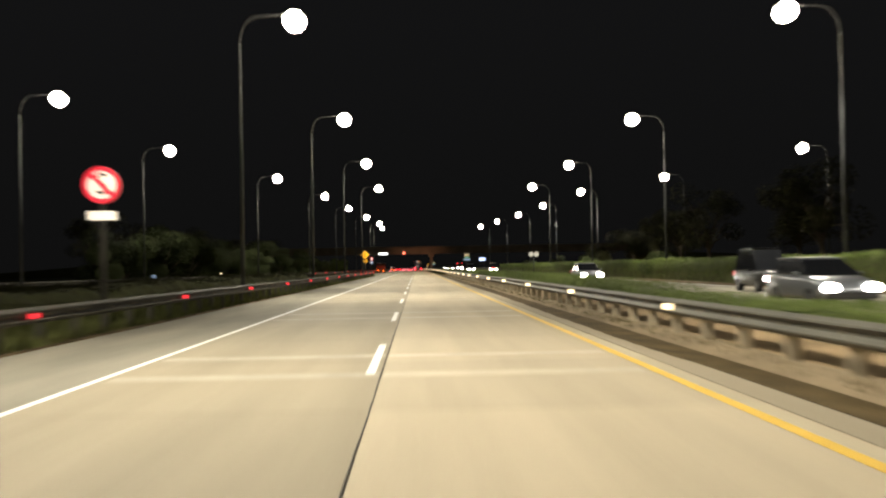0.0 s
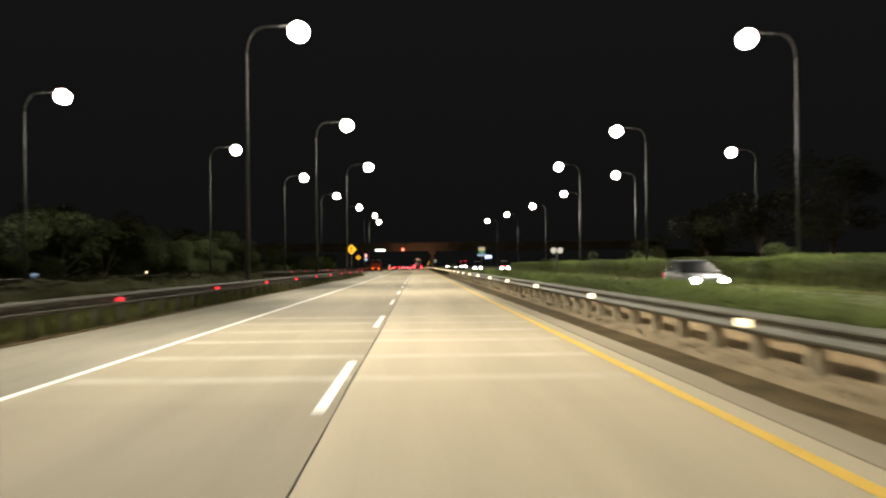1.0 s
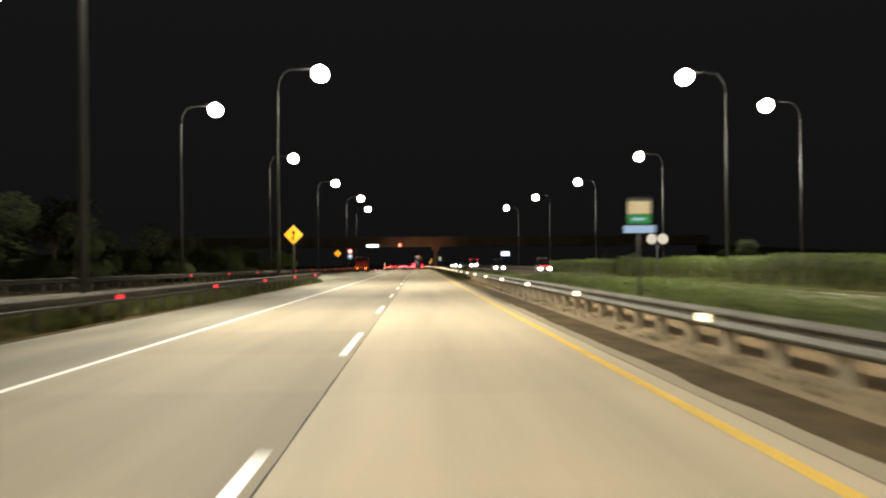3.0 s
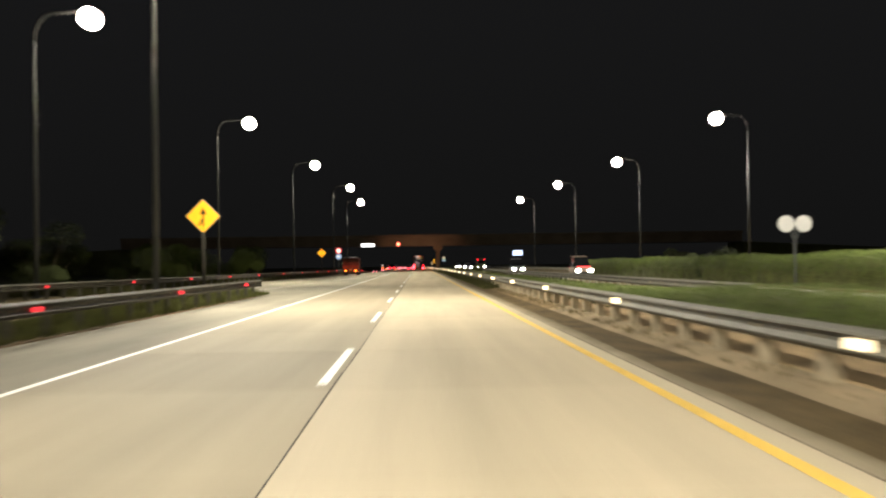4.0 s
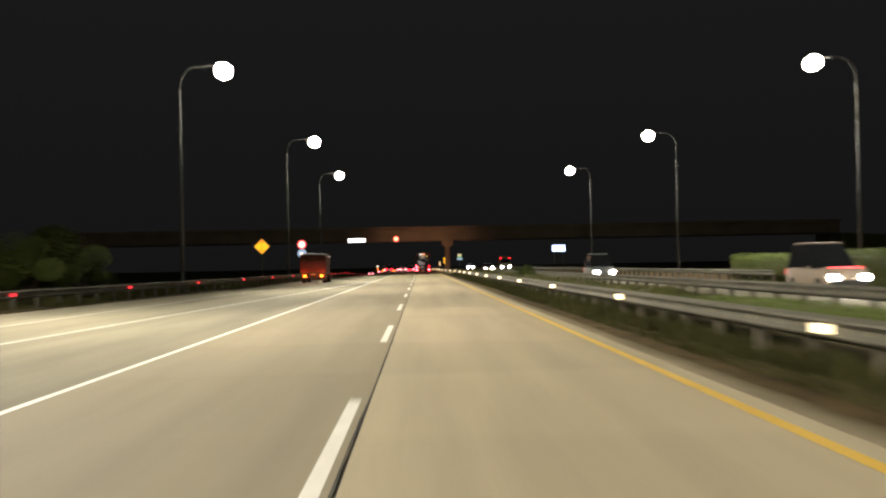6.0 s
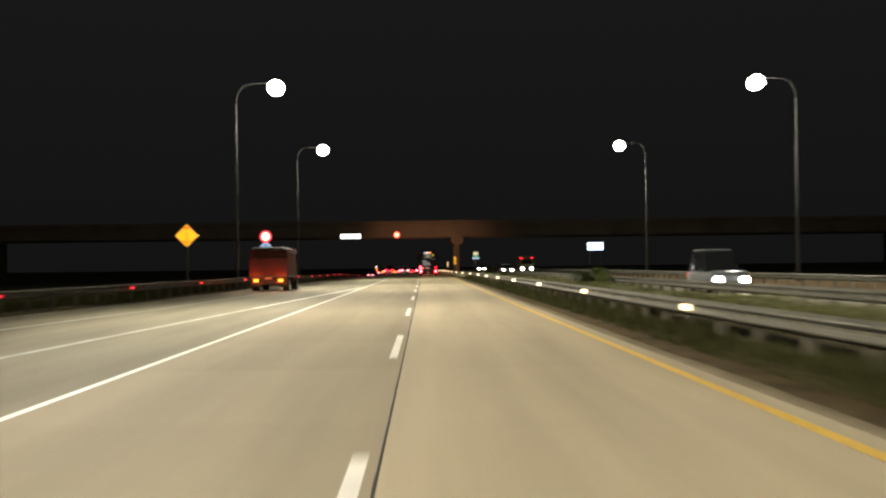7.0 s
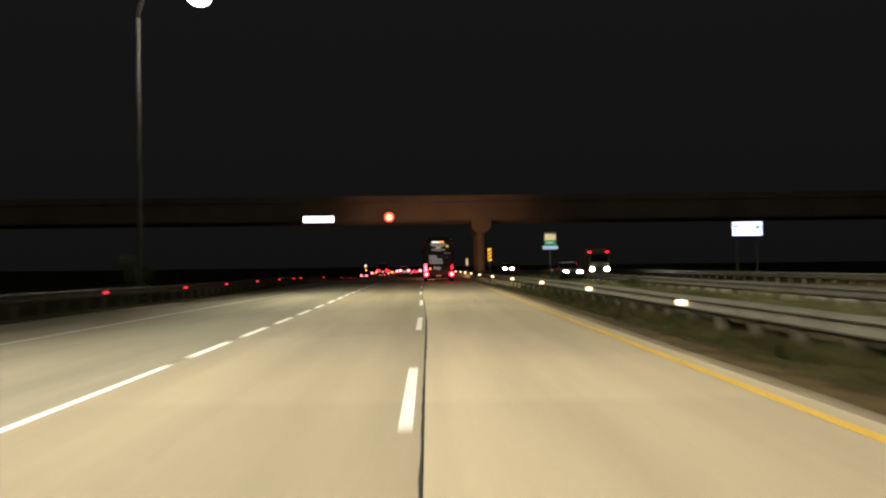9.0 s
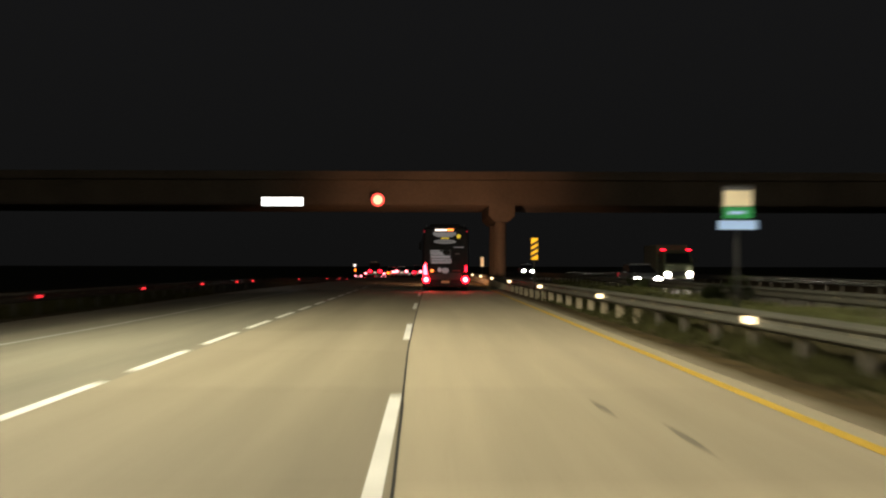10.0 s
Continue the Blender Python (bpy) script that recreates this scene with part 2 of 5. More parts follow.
CAR_PAINTS = [material("white car paint", (0.6, 0.6, 0.58), 0.3, vary=0.08), material("grey car paint", (0.16, 0.17, 0.18), 0.3, metal=0.4, vary=0.08),
              material("red car paint", (0.35, 0.03, 0.025), 0.3, vary=0.08), material("black car paint", (0.02, 0.02, 0.022), 0.25, vary=0.08),
              material("dusty beige car paint", (0.26, 0.20, 0.15), 0.5, vary=0.1)]


# ---- building tools ----
def bend(y):
    """Past the overpass the road falls and turns away: sideways shift and height."""
    d = max(0.0, y - 360.0)
    e = min(d, 260.0)
    return -0.00041 * e * e - 0.213 * (d - e), -0.000075 * e * e


def link(name, bm, mat, parent=None, label="", smooth=False):
    me = bpy.data.meshes.new(name)
    bm.normal_update()
    bm.to_mesh(me)
    bm.free()
    me.materials.append(mat)
    if smooth:
        for f in me.polygons:
            f.use_smooth = True
    ob = new(name, me)
    ob.parent = parent
    if label:
        tagged(ob, label)
    return ob


def part(name, bm, mat, parent, label="", smooth=False):
    return link(name, bm, mat, parent, label, smooth)


def thing(name, label, category, group="", kind="", at=(0, 0, 0), turn=0.0):
    ob = new(name)
    ob.empty_display_size = 0.3
    ob.matrix_basis = pose(*at, 0, 0, turn)
    return tagged(ob, label, category, group, kind)


def box(c, s, bevel=0.0, bm=None):
    out = bm or bmesh.new()
    made = bmesh.ops.create_cube(out, size=1.0, matrix=Matrix.Translation(c) @ Matrix.Diagonal((*s, 1)))
    if bevel:
        edges = {e for v in made["verts"] for e in v.link_edges}
        bmesh.ops.bevel(out, geom=list(edges), offset=bevel, segments=2, affect="EDGES", profile=0.5)
    return out


def rod(a, b, r0, r1=None, n=10, bm=None):
    out = bm or bmesh.new()
    a, b = Vector(a), Vector(b)
    d = b - a
    m = Matrix.Translation((a + b) / 2) @ d.to_track_quat("Z", "Y").to_matrix().to_4x4()
    bmesh.ops.create_cone(out, cap_ends=True, segments=n, radius1=r0, radius2=r0 if r1 is None else r1, depth=d.length, matrix=m)
    return out


def ball(c, s, bm=None, u=16, v=10):
    out = bm or bmesh.new()
    bmesh.ops.create_uvsphere(out, u_segments=u, v_segments=v, radius=1.0, matrix=Matrix.Translation(c) @ Matrix.Diagonal((*s, 1)))
    return out


def disc(c, r, thick, n=28, bm=None, squash=1.0):
    """A round plate that faces -y."""
    out = bm or bmesh.new()
    m = Matrix.Translation(c) @ Matrix.Rotation(radians(90), 4, "X") @ Matrix.Diagonal((1, squash, 1, 1))
    bmesh.ops.create_cone(out, cap_ends=True, segments=n, radius1=r, radius2=r, depth=thick, matrix=m)
    return out


def plate(points, y, thick, bm=None):
    """A flat plate from an outline of (x, z), its face at y towards -y."""
    out = bm or bmesh.new()
    front = [out.verts.new((x, y, z)) for x, z in points]
    back = [out.verts.new((x, y + thick, z)) for x, z in points]
    out.faces.new(front)
    out.faces.new(back[::-1])
    n = len(points)
    for i in range(n):
        j = (i + 1) % n
        out.faces.new((front[j], front[i], back[i], back[j]))
    bmesh.ops.recalc_face_normals(out, faces=out.faces[:])
    return out


def ring(c, r_out, r_in, thick, n=32):
    out = bmesh.new()
    rows = []
    for r, dy in ((r_out, 0), (r_in, 0), (r_in, thick), (r_out, thick)):
        rows.append([out.verts.new((c[0] + r * math.cos(2 * math.pi * k / n), c[1] + dy, c[2] + r * math.sin(2 * math.pi * k / n))) for k in range(n)])
    for a in range(4):
        for k in range(n):
            out.faces.new((rows[a][k], rows[a][(k + 1) % n], rows[(a + 1) % 4][(k + 1) % n], rows[(a + 1) % 4][k]))
    bmesh.ops.recalc_face_normals(out, faces=out.faces[:])
    return out


def loft(sections, close=True):
    """A skin over rings of points, one ring a section."""
    out = bmesh.new()
    rows = [[out.verts.new(p) for p in s] for s in sections]
    n = len(rows[0])
    for a, b in zip(rows, rows[1:]):
        for k in range(n):
            out.faces.new((a[k], a[(k + 1) % n], b[(k + 1) % n], b[k]))
    if close:
        out.faces.new(rows[0][::-1])
        out.faces.new(rows[-1])
    bmesh.ops.recalc_face_normals(out, faces=out.faces[:])
    return out


def hoop(y, half, z0, z1, r=0.12, top=None):
    """A rounded section across a vehicle, narrower at the top by the ratio top."""
    pts = []
    k = 1.0 if top is None else top
    for cx, cz, a0 in ((half - r, z0 + r, -90), (half * k - r, z1 - r, 0), (-(half * k - r), z1 - r, 90), (-(half - r), z0 + r, 180)):
        for i in range(4):
            a = radians(a0 + 30 * i)
            pts.append((cx + r * math.cos(a), y, cz + r * math.sin(a)))
    return pts


def along(edges, y0, y1, step=5.0, z=0.0, thick=0.0, follow=True):
    """A strip from y0 to y1 between edges(y) = (left x, right x), laid on the road's fall and turn."""
    out = bmesh.new()
    n = max(1, int(math.ceil((y1 - y0) / step)))
    rows = []
    for i in range(n + 1):
        y = y0 + (y1 - y0) * i / n
        a, b = edges(y)
        dx, dz = bend(y) if follow else (0, 0)
        row = [out.verts.new((a + dx, y, z + dz)), out.verts.new((b + dx, y, z + dz))]
        if thick:
            row += [out.verts.new((b + dx, y, z + dz - thick)), out.verts.new((a + dx, y, z + dz - thick))]
        rows.append(row)
    m = len(rows[0])
    for p, q in zip(rows, rows[1:]):
        for k in range(m if m > 2 else 1):
            out.faces.new((p[k], p[(k + 1) % m], q[(k + 1) % m], q[k]))
    if m > 2:
        out.faces.new(rows[0])
        out.faces.new(rows[-1][::-1])
    bmesh.ops.recalc_face_normals(out, faces=out.faces[:])
    if m == 2:
        for f in out.faces:
            if f.normal.z < 0:
                f.normal_flip()
    return out


def between(table, y):
    """Straight lines through a table of (y, value)."""
    ys, vs = zip(*table)
    return float(np.interp(y, ys, vs))


# ---- ground and road ----
RAMP_EDGE = ((40, -31.0), (62, -28.2), (95, -23.2), (128, -19.0), (160, -16.2), (186, -14.9), (208, -14.1), (220, -13.4), (232, -12.8), (246, -12.1),
             (262, -11.8), (285, -11.6), (308, -11.65), (320, -12.1), (345, -12.5), (365, -13.2), (407, -14.3), (438, -12.8), (462, -11.4), (486, -9.8), (520, -8.8), (900, -8.8))
MEDIAN_EDGE = ((-100, 5.42), (290, 5.42), (304, 5.22), (316, 4.92), (328, 4.58), (340, 4.32), (352, 4.16), (366, 4.05), (900, 4.05))  # closes in before the pier


FALL = ((0, 0.0), (270, 0.0), (296, -0.09), (308, -0.18), (320, -0.24), (345, -0.31), (364, -0.45), (407, -0.78), (460, -0.9), (900, -0.9))  # the outer edge of the merging lane sinks


def ramp_rail(y):
    return between(RAMP_EDGE, y)


def fall(x, y):
    """Height of the merging lane across its width."""
    return between(FALL, y) * min(1.0, max(0.0, (-6.5 - x) / (-6.5 - ramp_rail(y) - 0.35)))


def sunk(bm):
    """Lets a strip follow the crossfall of the merging lane."""
    for v in bm.verts:
        v.co.z += fall(v.co.x - bend(v.co.y)[0], v.co.y)
    return bm


def ground_sheet():
    bm = bmesh.new()
    ys = [-3000, -400, -60, 60, 200, 270, 296, 308, 320, 345, 364] + list(range(380, 640, 20)) + [800, 1400, 4500]
    rows = []
    for y in ys:
        rows.append([bm.verts.new((x, y, -0.16 + bend(y)[1] + (between(FALL, y) if x < -10 else 0.0))) for x in (-3500, -200, -40, -14, -5, 40, 200, 3500)])
    for p, q in zip(rows, rows[1:]):
        for k in range(7):
            bm.faces.new((p[k], p[k + 1], q[k + 1], q[k]))
    return link("ground", bm, FIELD)


tagged(ground_sheet(), "dark unlit fields on both sides of the toll road", "ground", kind="structure")

road = tagged(new("road"), "pale concrete toll road with a dark lane joint", "road", kind="structure")
part("road_bed", along(lambda y: (-6.5, 4.35), -60, 345, 45, -0.012, 0.14), JOINT, road)
part("shoulder", along(lambda y: (-6.5, -3.66), -60, 163, 15, 0.0, 0.011), SHOULDER, road)
part("shoulder", along(lambda y: (-6.5, -3.66), 163.02, 345, 13, 0.0, 0.011), MERGE, road)
part("shoulder", along(lambda y: (3.935, 4.35), -60, 118, 15, 0.0, 0.011), CONCRETE_DIM, road)
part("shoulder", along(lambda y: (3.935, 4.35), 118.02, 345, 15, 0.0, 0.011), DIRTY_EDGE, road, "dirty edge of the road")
part("far_carriageway", along(lambda y: (-6.5, 4.55), 345.02, 760, 6, 0.0, 0.1), CONCRETE, road)
part("merging_lane", sunk(along(lambda y: (ramp_rail(y) + 0.35, -6.502), 345.02, 760, 2, 0.0, 0.1)), CONCRETE, road)
part("ramp", along(lambda y: (ramp_rail(y) + 0.35, ramp_rail(y) + 7.5), 40, 163, 6, -0.02, 0.1), SHOULDER, road)
part("merging_lane", sunk(along(lambda y: (ramp_rail(y) + 0.35, -6.502), 163.02, 345, 2, 0.0, 0.1)), MERGE, road)
opposite = tagged(new("road"), "opposite carriageway behind the median", "road", kind="structure")
part("opposite_carriageway", along(lambda y: (10.9, 19.4), -60, 760, 8, -0.02, 0.1), SHOULDER, opposite)
part("edge_line", along(lambda y: (11.55, 11.75), -60, 700, 8, -0.016), YELLOW_PAINT, opposite)
part("edge_line", along(lambda y: (18.5, 18.65), -60, 700, 8, -0.016), WHITE_PAINT, opposite)

part("edge_line", along(lambda y: (-3.72, -3.61), -60, 274.2, 20, 0.004), WHITE_PAINT, road, "white solid edge line")
part("edge_line", along(lambda y: (3.51, 3.655), -60, 700, 8, 0.004), YELLOW_PAINT, road, "yellow solid edge line")
GORE = ((166, -8.7), (180, -8.35), (200, -7.35), (217, -6.5), (243, -5.2), (256, -4.5), (268, -3.82))
part("gore_line", along(lambda y: (between(GORE, y) - 0.08, between(GORE, y) + 0.08), 166, 236, 4, 0.004), FADED_PAINT, road)
part("gore_line", along(lambda y: (between(GORE, y) - 0.08, between(GORE, y) + 0.08), 236, 268, 4, 0.004), WHITE_PAINT, road)
OUTER = ((172, -11.1), (200, -10.4), (225, -9.7), (236, -8.9), (264, -8.2), (290, -7.75), (312, -7.25), (345, -7.2), (900, -7.2))
part("outer_line", sunk(along(lambda y: (between(OUTER, y) - 0.07, between(OUTER, y) + 0.07), 172, 640, 2, 0.010)), FADED_PAINT, road)


WANDER = ((-100, 0.0), (286, 0.0), (300, -0.05), (311, -0.16), (324, -0.19), (345, -0.19), (520, -0.05))  # the lane dashes drift a little
SEAM = ((-100, 0.0), (286, 0.0), (296, -0.07), (304, -0.19), (312, -0.23), (324, -0.23), (345, -0.21), (520, -0.05))  # and so does the joint


def dashes(x, first, period, length, width, upto):
    y = first
    while y < upto:
        part("lane_dash", along(lambda v: (x - width / 2 + between(WANDER, v), x + width / 2 + between(WANDER, v)), y, y + length, 5, 0.004), WHITE_PAINT, road)
        y += period


dashes(-0.152, 8.4 - 26, 13.0, 5.0, 0.125, 520)
dashes(-3.67, 275.59, 4.39, 3.0, 0.15, 345)
dashes(-3.67, 348, 13.0, 5.0, 0.15, 520)
bm = bmesh.new()  # the wavering filler of the joint between the lanes
rng = random.Random(31)
row = []
off = 0.0
for i in range(910):
    off = 0.9 * off + rng.uniform(-0.006, 0.006)
    w = rng.uniform(0.005, 0.013) if i > 450 else rng.uniform(0.003, 0.008)
    mid = off + between(SEAM, -20 + 0.4 * i)
    row.append((bm.verts.new((mid - w, -20 + 0.4 * i, 0.0025)), bm.verts.new((mid + w, -20 + 0.4 * i, 0.0025))))
for a, b in zip(row, row[1:]):
    bm.faces.new((a[0], a[1], b[1], b[0]))
part("joint_filler", bm, JOINT, road, "dark wavering joint filler")
for y in (-6.5, -3.7, 8.3, 11.1, 23.0, 26.1, 37.2, 40.2, 43.4, 46.2, 49.0, 51.8):
    part("rumble_strip", along(lambda v: (-3.5, -0.03), y - 0.24, y + 0.24, 1, 0.0035), DIM_PAINT, road, "worn rumble strip, dimmed like the lane it crosses")
    part("rumble_strip", along(lambda v: (0.03, 3.42), y - 0.24, y + 0.24, 1, 0.0035), WORN_PAINT, road, "worn pale rumble strip across the lane")

for k in range(6):
    y = 167.5 + 2.1 * k
    far = between(GORE, y) + 0.5
    bm = plate([(-4.1, y + 0.9), (-4.1, y + 1.25), (far, y + 0.35), (far, y)], 0.0, 0.002)
    bmesh.ops.transform(bm, matrix=Matrix(((1, 0, 0, 0), (0, 0, 1, 0), (0, -1, 0, 0.0045), (0, 0, 0, 1))), verts=bm.verts[:])
    bmesh.ops.recalc_face_normals(bm, faces=bm.faces[:])
    part("gore_bar", bm, GORE_PAINT, road, "worn slanting bar of the gore area")
for x, y, n, slant in ((1.88, 298.0, 7, 0.05), (2.26, 296.1, 9, 0.02)):  # skid marks
    bm = bmesh.new()
    row = []
    for i in range(n):
        w = 0.045 * math.sin(math.pi * (i + 0.4) / n)
        row.append((bm.verts.new((x - slant * i * 0.16 - w, y + i * 0.16, 0.003)), bm.verts.new((x - slant * i * 0.16 + w, y + i * 0.16, 0.003))))
    for a, b in zip(row, row[1:]):
        bm.faces.new((a[0], a[1], b[1], b[0]))
    part("skid_mark", bm, SKID, road, "short dark tyre mark")

# verges
median = tagged(new("ground"), "median with earth, dry grass and a dark gutter", "median", kind="structure")
part("gutter", along(lambda y: (4.36, 5.0), -60, 345, 8, -0.016, 0.1), DIRT, median)
part("gutter", along(lambda y: (4.56, 5.0), 345.02, 700, 8, -0.016, 0.1), DIRT, median)
part("earth", along(lambda y: (5.52, 10.9), -60, 700, 8, 0.05, 0.2), EARTH, median)


def bank(i0, i1):
    """A low uneven earth bank between the gutter and the posts."""
    bm = bmesh.new()
    rng = random.Random(17)
    rows = []
    for i in range(i0, i1):
        y = 3.0 * i
        dx, dz = bend(y)
        u = [rng.uniform(-0.03, 0.03) for _ in range(5)]
        rows.append([bm.verts.new((x + dx, y, z + dz)) for x, z in
                     ((4.94 + u[0], -0.02), (5.12 + u[1], 0.03 + 0.3 * u[2]), (5.34, 0.05 + 0.5 * u[3]), (5.62, 0.062 + 0.3 * u[4]), (5.74, 0.045))])
    for p, q in zip(rows, rows[1:]):
        for k in range(4):
            bm.faces.new((p[k], p[k + 1], q[k + 1], q[k]))
    return bm


part("bank", bank(-20, 49), PALE_EARTH, median, "bare brown earth bank", smooth=True)
part("bank", bank(48, 58), EARTH, median, "earth bank with dry grass", smooth=True)
part("bank", bank(57, 236), DARK_EARTH, median, "dark earth bank", smooth=True)
def heap(i0, i1, seed):
    """Soil that rises behind the posts of the median rail."""
    bm = bmesh.new()
    rng = random.Random(seed)
    rows = []
    for i in range(i0, i1):
        y = 3.0 * i
        u = [rng.uniform(-0.025, 0.025) for _ in range(4)]
        rows.append([bm.verts.new((5.60, y, 0.045)), bm.verts.new((5.72 + u[0], y, 0.10 + u[1])), bm.verts.new((6.1 + u[2], y, 0.19 + u[3])),
                     bm.verts.new((6.7, y, 0.21 + u[1])), bm.verts.new((7.1, y, 0.04))])
    for p, q in zip(rows, rows[1:]):
        for k in range(4):
            bm.faces.new((p[k], p[k + 1], q[k + 1], q[k]))
    return bm


part("bank", heap(-20, 58, 23), BROWN_SOIL, median, "soil heaped behind the posts", smooth=True)
part("bank", heap(57, 116, 24), DARK_EARTH, median, "dark soil heaped behind the posts", smooth=True)
rng = random.Random(25)
bm = bmesh.new()  # blown dirt with a ragged edge over the side of the concrete
row = []
wide = 0.1
for i in range(1000):
    wide = min(0.30, max(0.02, wide + rng.uniform(-0.03, 0.03)))
    y = -55 + 0.4 * i
    row.append((bm.verts.new((4.42 - wide, y, 0.0035)), bm.verts.new((4.42, y, 0.0035))))
for a, b in zip(row, row[1:]):
    bm.faces.new((a[0], a[1], b[1], b[0]))
part("blown_dirt", bm, DIRT, median, "ragged fringe of blown dirt")
verge = tagged(new("ground"), "grassy verge behind the guard rail", "verge", kind="structure")
part("earth", along(lambda y: (ramp_rail(y) + 7.6 if y > 40 else -20, -6.5), -60, 160, 6, 0.03, 0.2), EARTH, verge)
part("earth", sunk(along(lambda y: (ramp_rail(y) - 14, ramp_rail(y) + 0.35), 40, 700, 6, 0.03, 0.2)), DARK_EARTH, verge)
part("earth", along(lambda y: (19.4, 34), -60, 700, 8, 0.03, 0.2), EARTH, verge)


# ---- street lamps ----
def street_lamp(label):
    """A tapered pole with a short curved arm towards +x and a lit bowl, oversized for glare; the bowl hangs 2.65 m out
    at 13.4 m.
    """
    ob = thing("street_lamp", label, "street lamp", "street lamps along the road")
    part("base_plate", box((0, 0, 0.09), (0.42, 0.42, 0.06), 0.01), POLE_STEEL, ob)
    for x, y in ((-0.15, -0.15), (0.15, -0.15), (0.15, 0.15), (-0.15, 0.15)):
        part("bolt", rod((x, y, 0.11), (x, y, 0.18), 0.025, None, 6), POLE_STEEL, ob)
    part("access_door", box((0, -0.115, 0.75), (0.11, 0.02, 0.36), 0.006), POLE_STEEL, ob)
    part("pole", rod((0, 0, 0.05), (0, 0, 12.3), 0.115, 0.055, 14), POLE_STEEL, ob, smooth=True)
    rings = []
    for k in range(13):
        a = min(1.0, k / 9) * math.pi / 2
        cx, cz = (0.9 * (1 - math.cos(a)), 12.28 + 1.35 * math.sin(a)) if k < 10 else (0.9 + 0.45 * (k - 9), 13.63 + 0.02 * (k - 9))
        tilt = a if k < 10 else math.pi / 2 - 0.04
        r = 0.052 - 0.0012 * k
        rings.append([(cx + r * math.cos(u) * math.cos(tilt), r * math.sin(u), cz - r * math.cos(u) * math.sin(tilt)) for u in (2 * math.pi * j / 8 for j in range(8))])
    part("arm", loft(rings), ARM_STEEL, ob, smooth=True)
    part("housing", loft([[(x, w * math.cos(k * math.pi / 5), 13.66 + h * math.sin(k * math.pi / 5)) for k in range(10)]
                          for x, w, h in ((2.05, 0.08, 0.05), (2.25, 0.24, 0.11), (2.65, 0.30, 0.13), (3.05, 0.24, 0.10), (3.2, 0.1, 0.05))]), LAMP_SHELL, ob)
    # Bowl drawn far larger than a lamp head, to stand in for glare.
    part("bowl", ball((2.65, 0, 13.36), (0.55, 0.55, 0.50), None, 24, 16), LAMP_GLARE, ob, "lit white bowl, oversized to stand in for glare", smooth=True)
    return ob


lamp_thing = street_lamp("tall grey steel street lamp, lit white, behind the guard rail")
lamp_data = bpy.data.lights.new("street_light", "SPOT")
lamp_data.energy, lamp_data.color = LAMP_WATTS, LAMP_COLOUR
lamp_data.spot_size, lamp_data.spot_blend, lamp_data.shadow_soft_size = radians(124), 0.85, 0.25
lamp_ramp = lamp_data.copy()
lamp_ramp.color = (1.0, 0.915, 0.74)
lamp_ramp.energy = LAMP_WATTS * 1.05
lamp_last = lamp_data.copy()
lamp_last.color = (0.97, 0.91, 0.67)
lamp_last.energy = LAMP_WATTS * 0.95
lamp_far = lamp_data.copy()
lamp_far.energy = LAMP_WATTS * 0.7
lamp_dim = lamp_data.copy()
lamp_dim.energy = LAMP_WATTS * 0.22
LEFT_LAMPS = ((-5.1, -26), (-5.1, 8.5), (-5.2, 43.5), (-5.15, 76), (-5.1, 110.5), (-5.05, 147.0),
              (-23.9, 64.5), (-23.8, 95.2), (-17.7, 128), (-14.5, 161.6), (-12.95, 197.3), (-11.1, 232.6), (-9.35, 267.8), (-9.8, 303.6))
RIGHT_LAMPS = ((18.4, -28), (18.4, 7.5), (18.4, 42.7), (18.6, 78), (19.0, 115.3), (18.4, 148.5),
               (41.0, 98.9), (34.6, 131.5), (27.9, 160.5), (26.2, 197.2), (24.9, 232.8), (22.6, 267.3), (20.35, 302.4))
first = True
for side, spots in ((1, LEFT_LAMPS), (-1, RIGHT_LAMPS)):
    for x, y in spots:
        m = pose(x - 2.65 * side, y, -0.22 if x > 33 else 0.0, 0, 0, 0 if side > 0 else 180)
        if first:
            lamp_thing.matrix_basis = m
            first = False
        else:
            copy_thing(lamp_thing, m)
        across = 0.62 if y > 290 else 0.72 if y > 260 else 0.95 if 150 < y < 215 else 0.62 if y > 150 else 0.66
        light = new("street_light", lamp_dim if (side < 0 and y > 250) or (side > 0 and x < -15) else lamp_far if side < 0 else lamp_last if y > 290 else lamp_ramp if y > 150 else lamp_data)
        light.matrix_world = look((x, y, 12.72), ((2.6 if y > 290 else -4.0 if 150 < y < 215 else 1.2) if side > 0 and x > -15 else x + 1.5 * side, y, 0.0)) @ Matrix.Diagonal((2.4, across, 1.0, 1.0))  # a long oval pool


# ---- guard rails ----
def beam_mesh(length, mat):
    """One length of W-shaped rail, its face towards +x, centred at the origin."""
    prof = [(0.0, -0.185), (0.075, -0.125), (0.08, -0.095), (0.01, -0.025), (0.01, 0.025), (0.08, 0.095), (0.075, 0.125), (0.0, 0.185)]
    prof = [(x, 0.84 * z) for x, z in prof]
    outline = prof + [(x - 0.012, z) for x, z in reversed(prof)]
    bm = loft([[(x, y, z) for x, z in outline] for y in (-length / 2, length / 2)])
    me = bpy.data.meshes.new("beam")
    bm.to_mesh(me)
    bm.free()
    me.materials.append(mat)
    return me


def mesh_of(bm, name, mat):
    me = bpy.data.meshes.new(name)
    bm.normal_update()
    bm.to_mesh(me)
    bm.free()
    me.materials.append(mat)
    return me


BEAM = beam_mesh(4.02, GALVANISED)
BEAM_SHADED = beam_mesh(4.02, SHADED_STEEL)
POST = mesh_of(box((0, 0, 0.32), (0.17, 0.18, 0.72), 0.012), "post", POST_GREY)
